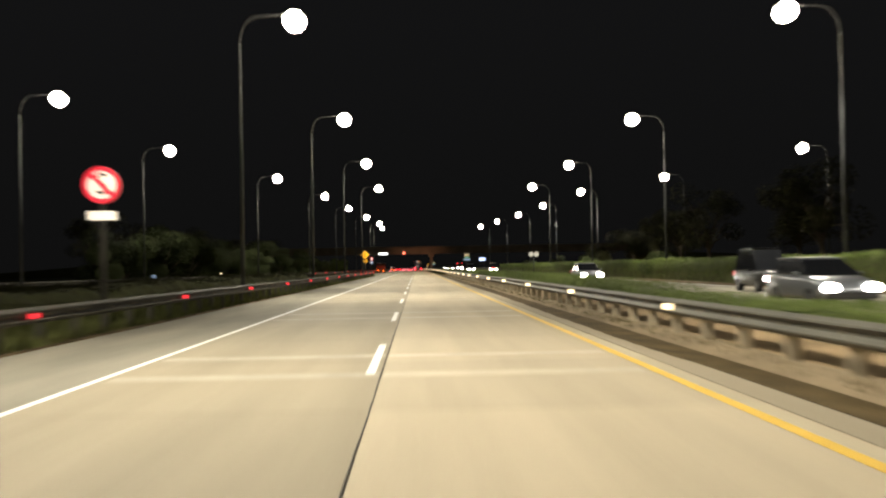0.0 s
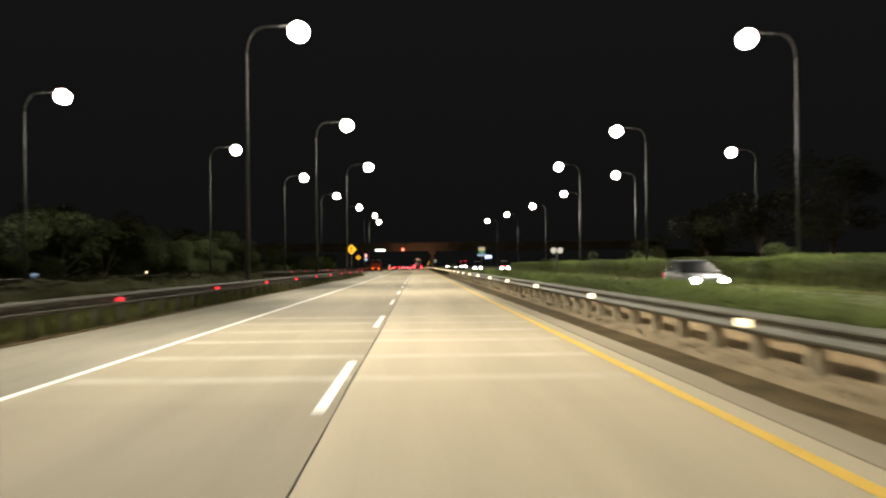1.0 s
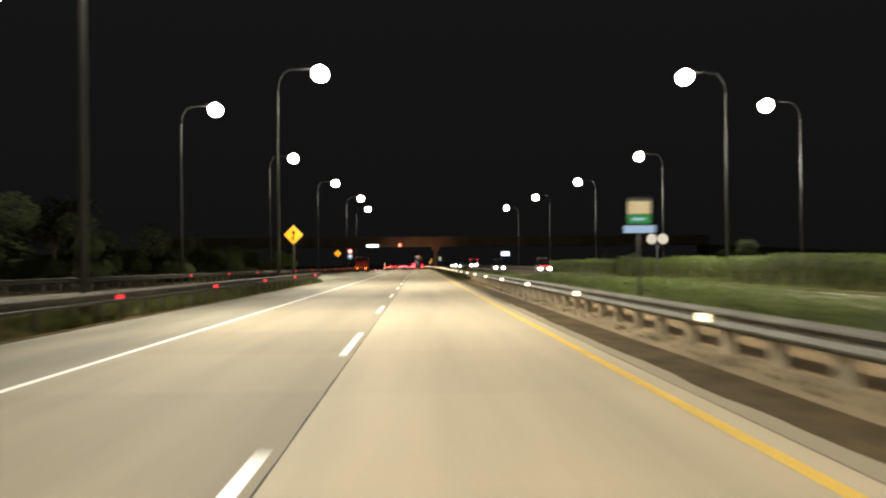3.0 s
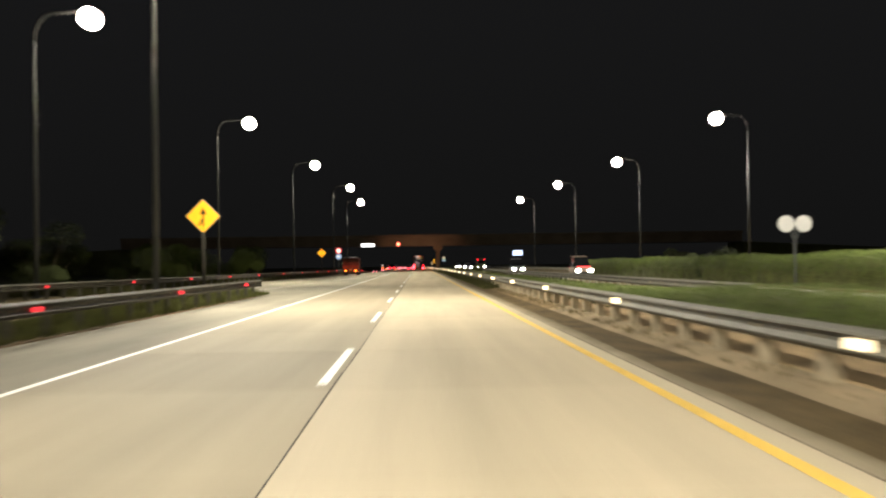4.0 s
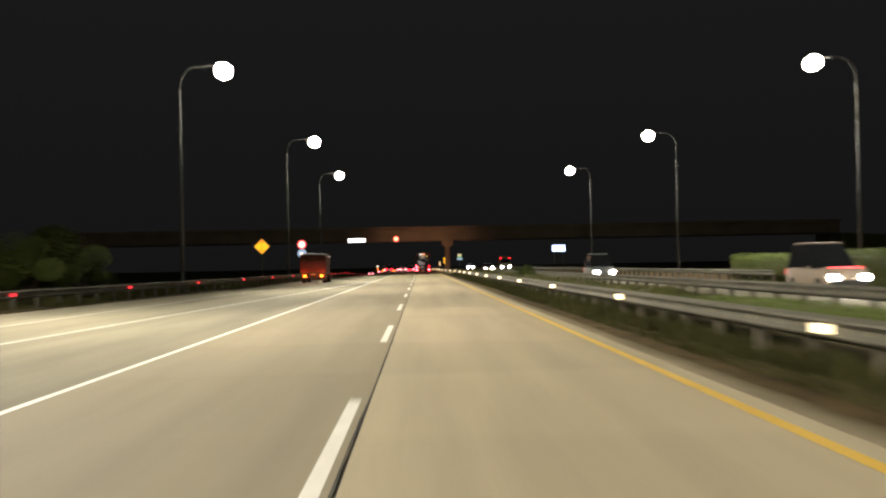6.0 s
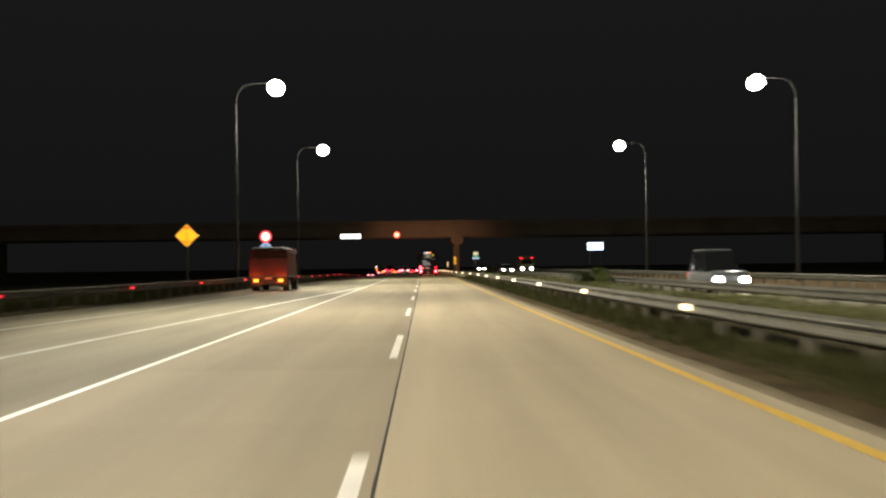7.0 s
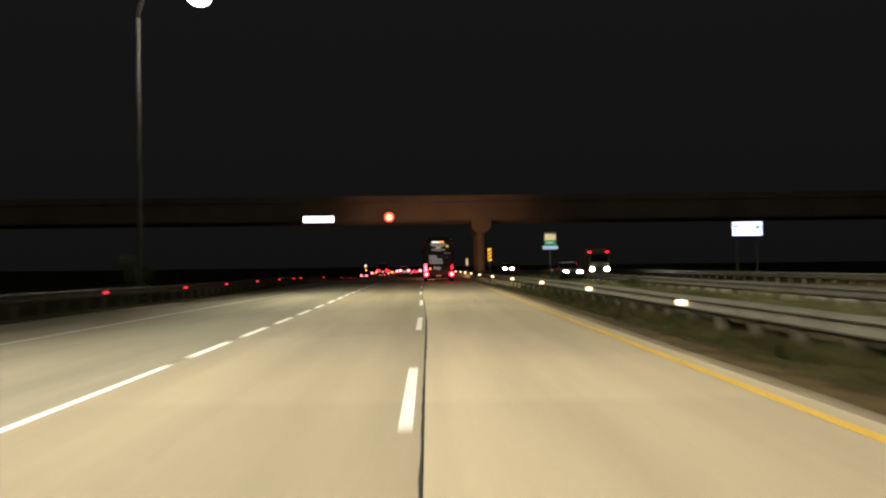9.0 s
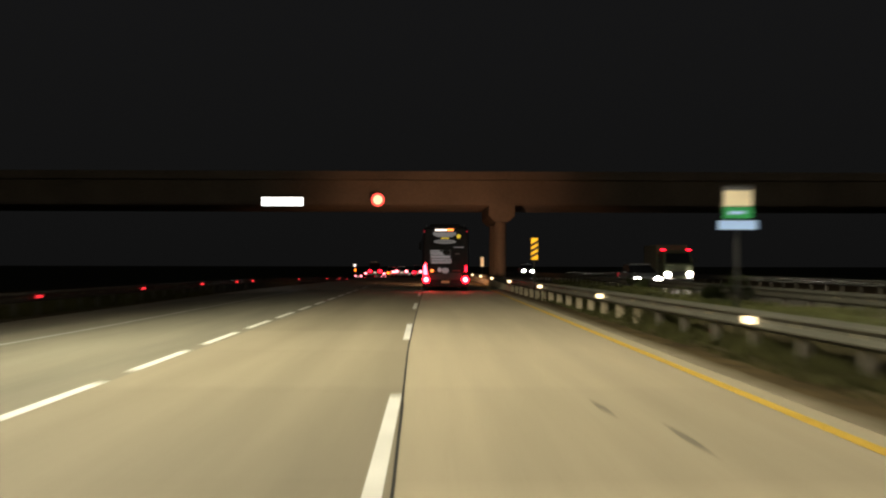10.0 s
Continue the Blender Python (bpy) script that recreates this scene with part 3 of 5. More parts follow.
POST_DIM = mesh_of(box((0, 0, 0.32), (0.13, 0.15, 0.72), 0.012), "post", DIM_POST)
POST_SHADED = mesh_of(box((0, 0, 0.32), (0.13, 0.15, 0.72), 0.012), "post", SHADED_POST)
BOLT = mesh_of(rod((-0.02, 0, 0), (0.02, 0, 0), 0.028, 0.028, 8), "bolt", POST_GREY)
MARK_RED = mesh_of(box((0, 0, 0), (0.14, 0.03, 0.095), 0.01), "marker", RED_MARK)
MARK_WHITE = mesh_of(box((0, 0, 0), (0.18, 0.03, 0.11), 0.01), "marker", WHITE_MARK)


def child(name, me, parent, m):
    ob = new(name, me)
    ob.parent = parent
    ob.matrix_basis = m
    return ob


def guard_rail(label, xs, y0, y1, face, height, marks, mark_mesh, ends=False, post=POST, drop=((0, 0.0),), pale=900):
    """Posts every 2 m, rails of 4 m, markers; xs(y) is the rail's line, face = +1 turns it to +x."""
    ob = thing("guard_rail", label, "guard rail", "guard rails")
    turn = 0 if face > 0 else 180
    y = y0
    while y < y1 - 1:
        a, b = xs(y) + bend(y)[0], xs(y + 4) + bend(y + 4)[0]
        lean = math.degrees(math.atan2(-(b - a), 4))
        child("beam", BEAM_SHADED if post is POST_SHADED else BEAM, ob, pose((a + b) / 2, y + 2, height + bend(y + 2)[1] + between(drop, y + 2), 0, 0, lean + turn))
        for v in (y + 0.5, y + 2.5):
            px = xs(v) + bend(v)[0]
            # Dimmer post copy in between, paler again where vehicle light falls.
            child("post", post if v < 176 or v > pale or post is POST_SHADED else POST_DIM, ob, pose(px - 0.105 * face, v, bend(v)[1] + height - 0.62 + between(drop, v), 0, 0, lean))
            child("bolt", BOLT, ob, pose(px + 0.02 * face, v, bend(v)[1] + height + between(drop, v), 0, 0, lean))
        y += 4
    for v in marks:
        px = xs(v) + bend(v)[0]
        child("marker", mark_mesh, ob, pose(px + 0.13 * face, v, height + bend(v)[1] + between(drop, v), 0, 0, 0))
    if ends:
        bm = loft([[(xs(y1) + 0.06 * face + 0.3 * math.sin(t) * -face, y1 - 0.05 + 0.3 * (1 - math.cos(t)), height + s * 0.17) for s in (-1, 1)] +
                   [(xs(y1) + 0.04 * face + 0.28 * math.sin(t) * -face, y1 - 0.05 + 0.28 * (1 - math.cos(t)), height + s * 0.17) for s in (1, -1)]
                   for t in (0, 0.5, 1.0, 1.6, 2.2)])
        part("end_wing", bm, SHADED_STEEL, ob, "curled steel end wing")
    return ob


guard_rail("galvanised steel guard rail along the median with pale markers", lambda y: between(MEDIAN_EDGE, y), -22, 420, -1, 0.558,
           [14.3 + 12.1 * k for k in range(-2, 23)] + [292.2 + 11.9 * k for k in range(11)], MARK_WHITE, pale=312)
guard_rail("galvanised steel guard rail with red markers, ending at the merging lane", lambda y: -6.62, -22, 162, 1, 0.628,
           [13.6 + 11.98 * k for k in range(-2, 13)], MARK_RED, ends=True, post=POST_SHADED)
guard_rail("galvanised steel guard rail along the ramp with red markers", ramp_rail, 46, 490, 1, 0.628,
           [160.0 + 12.0 * k for k in range(0, 9)] + [268.5, 281.5] + [296.0 + 12.0 * k for k in range(0, 6)] + [363.5, 404.0, 438.0, 462.0, 486.0], MARK_RED, post=POST_SHADED, drop=FALL)
guard_rail("galvanised steel guard rail of the opposite carriageway", lambda y: 10.3, 141, 421, -1, 0.60, [], MARK_WHITE)
guard_rail("galvanised steel guard rail on the far side of the opposite carriageway", lambda y: 19.8, 226, 420, -1, 0.62, [], MARK_WHITE)


# ---- signs ----
def sign_post(ob, top, r=0.045):
    part("post", rod((0, 0.06, 0.0), (0, 0.06, top), r, None, 10), SIGN_POST, ob, smooth=True)


def diamond(name, label, at, side, colour, half_print):
    ob = thing(name, label, "road sign", at=(at[0], at[1], 0.03))
    h = side / math.sqrt(2)
    z = at[2] - 0.03
    sign_post(ob, z + h * 0.5, 0.07)
    part("backing", plate([(0, z - h - 0.03), (h + 0.03, z), (0, z + h + 0.03), (-h - 0.03, z)], 0.0, 0.025), SIGN_BACK, ob)
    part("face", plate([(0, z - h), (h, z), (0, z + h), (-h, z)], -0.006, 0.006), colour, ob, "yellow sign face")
    if half_print:
        part("band", plate([(-h * 0.38, z + h * 0.56), (h * 0.38, z + h * 0.56), (0.10, z + h * 0.84), (-0.10, z + h * 0.84)], -0.012, 0.005), SIGN_ORANGE, ob)
        part("band", plate([(-h * 0.5, z - h * 0.46), (h * 0.5, z - h * 0.46), (h * 0.36, z - h * 0.6), (-h * 0.36, z - h * 0.6)], -0.012, 0.005), SIGN_ORANGE, ob)
    else:
        bm = plate([(-0.035, z - 0.36), (0.035, z - 0.36), (0.035, z + 0.12), (-0.035, z + 0.12)], -0.012, 0.005)
        plate([(-0.14, z + 0.08), (0.14, z + 0.08), (0, z + 0.34)], -0.012, 0.005, bm)
        plate([(-0.20, z - 0.36), (-0.14, z - 0.40), (-0.02, z - 0.16), (-0.06, z - 0.10)], -0.018, 0.005, bm)
        part("arrow", bm, SIGN_BLACK, ob, "black merging arrow")
    return ob


diamond("warning_sign", "yellow diamond warning sign with a black merging arrow", (-7.65, 154.1, 3.47), 0.94, SIGN_YELLOW, False)
diamond("warning_sign", "yellow diamond warning sign with faded print beside the ramp", (-12.8, 257.0, 3.24), 0.90, SIGN_YELLOW, True)


def stopping_sign():
    ob = thing("no_stopping_sign", "round red and white no stopping sign above a blank white panel", "road sign", at=(-6.86, 18.8, 0.03))
    z = 3.42
    sign_post(ob, z + 0.2, 0.07)
    part("backing", disc((0, 0.012, z), 0.435, 0.024), SIGN_BACK, ob)
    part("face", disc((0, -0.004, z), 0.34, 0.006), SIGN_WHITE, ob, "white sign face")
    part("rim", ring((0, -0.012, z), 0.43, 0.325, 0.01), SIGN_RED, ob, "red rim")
    curve = bpy.data.curves.new("letter", "FONT")
    curve.body, curve.size, curve.extrude, curve.align_x, curve.align_y = "S", 0.72, 0.004, "CENTER", "CENTER"
    curve.materials.append(SIGN_BLACK)
    text = new("letter", curve)
    text.parent = ob
    text.matrix_basis = pose(0, -0.014, z, 90, 0, 0)
    s = 0.28
    part("slash", plate([(-s - 0.04, s - 0.04), (-s + 0.04, s + 0.04), (s + 0.04, -s + 0.04), (s - 0.04, -s - 0.04)], -0.026, 0.006), SIGN_RED, ob, "red slash").location.z = z
    part("panel", box((0, 0.0, z - 0.72), (0.66, 0.02, 0.21), 0.004), SIGN_WHITE, ob, "blank white panel")


stopping_sign()


def speed_sign():
    ob = thing("round_signs", "red round sign above a blue round sign on one post", "road sign", at=(-12.4, 282.3, 0.03))
    z = 3.9
    sign_post(ob, z + 0.3, 0.07)
    part("backing", disc((0, 0.012, z), 0.50, 0.024), SIGN_BACK, ob)
    part("face", disc((0, -0.004, z), 0.37, 0.006), SIGN_WHITE, ob, "white sign face")
    part("rim", ring((0, -0.012, z), 0.495, 0.36, 0.01), SIGN_RED, ob, "red rim")
    part("backing", disc((0, 0.012, z - 0.99), 0.50, 0.024), SIGN_BACK, ob)
    low = part("face", disc((0, -0.004, z - 0.99), 0.49, 0.006), SIGN_PALEBLUE, ob, "blue sign face")
    part("print", plate([(-0.2, z - 1.1), (0.14, z - 1.1), (0.14, z - 0.85), (-0.2, z - 0.85)], -0.012, 0.004), SIGN_WHITE, low)
    part("print", plate([(-0.14, z - 0.76), (0.14, z - 0.76), (0.1, z - 0.66), (-0.1, z - 0.66)], -0.012, 0.004), SIGN_BLUE, low)
    part("print", plate([(-0.12, z - 1.3), (0.14, z - 1.3), (0.14, z - 1.2), (-0.12, z - 1.2)], -0.012, 0.004), SIGN_BLUE, low)


speed_sign()


def distance_sign(at):
    ob = thing("distance_sign", "cream and green distance sign with a pale blue strip below", "road sign", "distance signs in the median", at=(at[0], at[1], 0.05))
    z = at[2] - 0.05
    part("post", rod((0, 0.06, 0.0), (0, 0.06, z + 0.1), 0.03, None, 10), FRAME_BLACK, ob, smooth=True)
    part("backing", box((0, 0.012, z), (0.56, 0.02, 0.62), 0.004), FRAME_BLACK, ob)
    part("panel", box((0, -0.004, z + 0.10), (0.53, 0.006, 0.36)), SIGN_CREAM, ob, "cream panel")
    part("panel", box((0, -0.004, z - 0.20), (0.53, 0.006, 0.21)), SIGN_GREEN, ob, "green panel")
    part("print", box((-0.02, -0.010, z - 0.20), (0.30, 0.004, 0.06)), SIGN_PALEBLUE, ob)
    part("header", box((0, -0.010, z + 0.25), (0.53, 0.004, 0.07)), BUS_GREY, ob)
    part("strip", box((0, 0.0, z - 0.43), (0.72, 0.02, 0.17), 0.004), SIGN_PALEBLUE, ob, "pale blue strip")


distance_sign((6.1, 106.9, 2.58))
distance_sign((5.87, 307.2, 2.58))


def twin_signs():
    ob = thing("road_sign", "two grey round sign backs side by side on one post", "road sign", at=(20.3, 164.4, 0.03))
    for s in (-1, 1):
        part("plate", disc((s * 0.45, 0.0, 3.2), 0.43, 0.03), SIGN_BACK, ob)
        part("brace", rod((s * 0.35, 0.04, 3.0), (0.0, 0.06, 2.3), 0.03), POLE_STEEL, ob)
    part("post", rod((0, 0.06, 0), (0, 0.06, 3.0), 0.06), POLE_STEEL, ob)


twin_signs()


def hazard_marker(at, w, h):
    ob = thing("hazard_marker", "yellow hazard marker with black diagonal stripes", "road sign", at=(at[0], at[1], 0.05))
    z = at[2] - 0.05
    sign_post(ob, z, 0.03)
    part("plate", box((0, 0.01, z), (w, 0.02, h), 0.004), SIGN_YELLOW, ob)
    for k in range(4):
        c = z - h / 2 + h * (0.06 + 0.26 * k)
        pts = [(-w / 2, c), (w / 2, c + 0.16), (w / 2, min(c + 0.27, z + h / 2)), (-w / 2, min(c + 0.11, z + h / 2))]
        if c + 0.16 < z + h / 2:
            part("stripe", plate(pts, -0.006, 0.004), SIGN_BLACK, ob, "black stripe")


hazard_marker((4.32, 328.6, 2.05), 0.27, 0.86)


def pale_marker(at):
    ob = thing("marker_board", "narrow pale marker board beside the bridge pier", "road sign", at=(at[0], at[1], 0.0))
    part("post", rod((0, 0.05, 0), (0, 0.05, at[2]), 0.03), POLE_STEEL, ob)
    part("plate", box((0, 0.0, at[2]), (0.27, 0.02, 0.78), 0.004), SIGN_CREAM, ob, "pale cream plate")


pale_marker((4.42, 370.8, 1.65))


def delineator(y, tall):
    ob = thing("delineator", "slim post with a pale reflector beside the ramp rail", "road marker", "delineators", at=(ramp_rail(y) + 0.45, y, 0.0))
    part("post", rod((0, 0, 0), (0, 0, tall), 0.04, 0.03, 8), POLE_STEEL, ob)
    part("reflector", box((0, -0.04, tall - 0.08), (0.12, 0.03, 0.16), 0.01), WHITE_MARK, ob, "pale reflector made to glow")


def ramp_plate():
    ob = thing("marker_board", "small pale grey marker board beside the ramp", "road sign", at=(-25.0, 93.0, 0.03))
    part("post", rod((0, 0.04, 0), (0, 0.04, 0.9), 0.03, None, 8), POLE_STEEL, ob)
    part("plate", box((0, 0.0, 0.74), (0.52, 0.02, 0.60), 0.006), SIGN_PALEBLUE, ob, "pale grey plate")


ramp_plate()
delineator(107.0, 1.1)
delineator(115.0, 0.75)


def lit_board():
    ob = thing("lit_board", "glowing bluish white board on two posts beside the far carriageway", "sign board", at=(22.4, 329.5, 0.03))
    z = 3.63
    for s in (-0.7, 0.7):
        part("post", rod((s, 0.12, 0), (s, 0.12, z), 0.05), SIGN_POST, ob)
    part("case", box((0, 0.1, z), (2.14, 0.16, 1.04), 0.03), SIGN_POST, ob)
    part("face", box((0, 0.01, z), (2.06, 0.02, 0.96)), BOARD_BLUE, ob, "glowing bluish white face")
    part("print", plate([(-0.95, z + 0.1), (-0.6, z + 0.05), (-0.6, z + 0.2), (-0.95, z + 0.28)], -0.006, 0.004), SIGN_PALEBLUE, ob)
    part("print", plate([(0.5, z - 0.05), (0.95, z + 0.0), (0.9, z + 0.28), (0.6, z + 0.2)], -0.006, 0.004), SIGN_PALEBLUE, ob)


lit_board()


# ---- overpass ----
def overpass():
    ob = tagged(new("overpass"), "concrete road overpass on a single median pier", "overpass")
    y0, y1 = 371.5, 383.5
    for k in range(5):
        y = y0 + 0.9 + k * (y1 - y0 - 1.8) / 4
        prof = [(-0.45, 6.35), (0.45, 6.35), (0.45, 6.6), (0.16, 6.85), (0.16, 8.0), (0.5, 8.25), (0.5, 8.4), (-0.5, 8.4), (-0.5, 8.25), (-0.16, 8.0), (-0.16, 6.85), (-0.45, 6.6)]
        part("girder", loft([[(x, y + a, z) for a, z in prof] for x in (-75, -30, 6.1, 42, 85)]), BRIDGE, ob)
    part("deck", box((5, (y0 + y1) / 2, 8.56), (160, y1 - y0 + 1.0, 0.30), 0.02), BRIDGE, ob)
    for y in (y0 - 0.3, y1 + 0.3):
        part("parapet", box((5, y, 8.90), (160, 0.25, 0.4), 0.03), BRIDGE, ob)
    part("skirt", box((5, y0 + 0.35, 7.45), (160, 0.16, 1.9), 0.02), BRIDGE, ob)
    for x, base in ((6.1, 0.0),):
        for y in (y0 + 2.2, y1 - 2.2):
            part("pier", rod((x, y, base - 0.3), (x, y, 5.2), 0.50, 0.48, 24), BRIDGE, ob, smooth=False)
        part("pier_cap", loft([[(x + s * w, yy, z) for s, z in ((-0.55, 5.0), (0.55, 5.0), (1, 5.5), (1, 6.345), (-1, 6.345), (-1, 5.5))]
                               for yy, w in ((y0 + 0.4, 1.08), (y1 - 0.4, 1.08))]), BRIDGE, ob)
    for x, s in ((-75, -1), (85, 1)):  # earth ramps that carry the deck on to the fields
        prof = ((0, -0.3), (0, 6.3), (40, 4.2), (110, -0.3))
        part("embankment", loft([[(x + s * a, y, b) for a, b in prof] for y in (y0 - 0.6, y1 + 0.6)]), FIELD, ob, "dark grassy embankment")
    return ob


overpass()


def bridge_board():
    ob = thing("bridge_board", "glowing white name board on the overpass face", "sign board", at=(-11.95, 371.0, 6.55))
    part("case", box((0, -0.05, 0), (3.46, 0.12, 0.74), 0.02), SIGN_BACK, ob)
    part("face", box((0, -0.125, 0), (3.36, 0.02, 0.66)), BOARD_WHITE, ob, "glowing white face")
    for x in (-1.2, 1.2):
        part("bracket", box((x, 0.2, 0.3), (0.08, 0.5, 0.08)), POLE_STEEL, ob)


bridge_board()


def red_round():
    ob = thing("round_sign", "glowing red round sign on the overpass face", "road sign", at=(-4.15, 371.0, 6.72))
    part("backing", disc((0, 0.0, 0), 0.54, 0.06), SIGN_BACK, ob)
    part("face", disc((0, -0.04, 0), 0.40, 0.02), GLOW_CORE, ob, "pale glowing face")
    part("rim", ring((0, -0.06, 0), 0.54, 0.37, 0.03), RED_GLOW, ob, "glowing red rim")
    part("bracket", box((0, 0.2, 0.3), (0.08, 0.5, 0.08)), POLE_STEEL, ob)


red_round()


# ---- vehicles ----
def wheel(parent, x, y, r, w):
    t = part("wheel", rod((x - w / 2, y, r), (x + w / 2, y, r), r, None, 20), TYRE, parent)
    part("rim", rod((x - w / 2 - 0.01, y, r), (x + w / 2 + 0.01, y, r), r * 0.58, None, 14), RIM, t)


def bus():
    """A coach seen from behind: its rear wall stands at y = 0 and it heads for +y."""
    ob = thing("coach_bus", "black high-deck coach bus with lit red tail lamps", "bus", at=(0.98, 341.5, 0.0))
    H, W = 3.42, 1.25
    part("body", loft([hoop(0.0, W * 0.93, 0.50, H - 0.12, 0.22, 0.95), hoop(0.1, W * 0.98, 0.34, H - 0.04, 0.24, 0.96), hoop(0.35, W, 0.28, H, 0.26, 0.97),
                       hoop(11.4, W, 0.28, H, 0.26, 0.97), hoop(11.9, W * 0.95, 0.36, H - 0.2, 0.25, 0.95)]), BUS_BLACK, ob, smooth=False)
    part("bumper", box((0, 0.04, 0.38), (2.44, 0.24, 0.30), 0.08), BUS_BLACK, ob)
    part("rear_window", box((0, -0.012, 2.86), (1.9, 0.04, 0.82), 0.015), BUS_GLASS, ob)
    part("air_conditioner", box((0, 3.2, H + 0.08), (1.7, 2.6, 0.26), 0.08), BUS_BLACK, ob)
    part("roof_fin", box((-0.1, 0.5, H + 0.06), (0.9, 0.4, 0.12), 0.04), BUS_BLACK, ob)
    for s in (-1, 1):
        part("roof_rail", rod((s * 1.02, 0.3, H + 0.06), (s * 1.02, 2.6, H + 0.06), 0.035, None, 8), BUS_GREY, ob)
    part("display", box((-0.25, -0.045, 3.23), (0.62, 0.03, 0.085)), DISPLAY_PALE, ob, "lit pale route display")
    part("display", box((0.24, -0.045, 3.24), (0.34, 0.03, 0.11)), DISPLAY, ob, "lit orange route display")
    part("name_plate", plate([(-0.68, 3.12), (0.54, 3.12), (0.54, 2.98), (0.32, 2.86), (-0.42, 2.86), (-0.68, 2.98)], -0.05, 0.02), BUS_SILVER, ob)
    part("label", box((-0.04, -0.045, 2.80), (0.40, 0.02, 0.07)), STICKER, ob, "small yellow lettering")
    oval = part("oval_plate", disc((-0.05, -0.05, 2.62), 0.59, 0.03, 28, None, 0.19), BUS_SILVER, ob)
    part("print", box((-0.05, -0.07, 2.62), (0.84, 0.01, 0.055)), BUS_GREY, oval)
    pan = part("printed_panel", box((-0.29, -0.02, 1.83), (1.13, 0.05, 0.74), 0.01), BUS_PANEL, ob, "dark panel with pale print")
    for k, (w, z, t) in enumerate(((0.50, 2.13, 0.06), (0.62, 2.03, 0.07), (0.70, 1.94, 0.06), (1.00, 1.82, 0.10), (1.06, 1.69, 0.06), (1.08, 1.60, 0.05), (1.04, 1.51, 0.06))):
        part("print", box((-0.81 + w / 2 + 0.01 * k, -0.05, z), (w, 0.01, t)), BUS_PRINT, pan, "pale print bar")
    part("print", disc((0.03, -0.052, 2.06), 0.20, 0.012, 20, None, 0.75), GLASS_DARK, pan, "dark round picture")
    part("side_glass", box((0.64, -0.02, 1.92), (0.58, 0.04, 0.66), 0.015), BUS_GLASS, ob)
    part("trim", box((0.68, -0.045, 2.33), (0.54, 0.02, 0.05)), BUS_SILVER, ob)
    part("trim", box((0.62, -0.045, 1.98), (0.22, 0.02, 0.05)), BUS_GREY, ob)
    part("engine_grille", box((0, -0.02, 0.80), (1.6, 0.05, 0.36), 0.02), FRAME_BLACK, ob)
    for k in range(5):
        part("grille_slat", box((0, -0.05, 0.67 + 0.06 * k), (1.5, 0.02, 0.018)), FRAME_BLACK, ob)
    part("emblem", disc((-0.03, -0.045, 1.10), 0.20, 0.02, 24, None, 0.75), BUS_SILVER, ob)
    part("emblem", disc((-0.33, -0.045, 1.14), 0.10, 0.02, 20, None, 1.2), BUS_PRINT, ob)
    part("emblem", disc((-0.72, -0.045, 1.08), 0.08, 0.02), DISPLAY, ob, "small orange lamp")
    part("emblem", box((0.56, -0.045, 1.10), (0.44, 0.02, 0.07)), TRUCK_RED, ob, "dull red lettering bar")
    part("tail_lamp", plate([(-1.17, 0.88), (-0.95, 0.88), (-0.99, 1.14), (-1.05, 1.50), (-1.17, 1.34)], -0.03, 0.05), TAIL_HOT, ob, "bright red tail lamp")
    part("tail_lamp", plate([(0.99, 1.06), (1.12, 1.06), (1.12, 1.34), (1.03, 1.34)], -0.03, 0.05), TAIL, ob, "lit red tail lamp")
    for s in (-1, 1):
        part("tail_lamp", disc((s * 1.03, -0.10, 0.62), 0.12, 0.05), TAIL_GLARE, ob, "glaring red tail lamp")
        part("lamp_ring", ring((s * 1.03, -0.11, 0.62), 0.19, 0.12, 0.04), TAIL, ob)
        part("mirror_arm", rod((s * 1.2, 11.7, 3.1), (s * 1.42, 11.9, 2.9), 0.03), FRAME_BLACK, ob)
        part("mirror", box((s * 1.45, 11.9, 2.6), (0.18, 0.1, 0.5), 0.03), FRAME_BLACK, ob)
        part("marker_lamp", box((s * 1.12, -0.01, 3.16), (0.04, 0.03, 0.05)), SIGN_RED, ob)
        for y in (2.6, 3.9, 9.2):
            wheel(ob, s * 1.08, y, 0.5, 0.3)
    part("sticker", disc((0.68, -0.05, 2.90), 0.13, 0.01, 5), STICKER, ob, "yellow sticker")
    part("number_plate", box((-0.02, -0.09, 0.50), (0.42, 0.02, 0.13)), PLATE, ob)


bus()


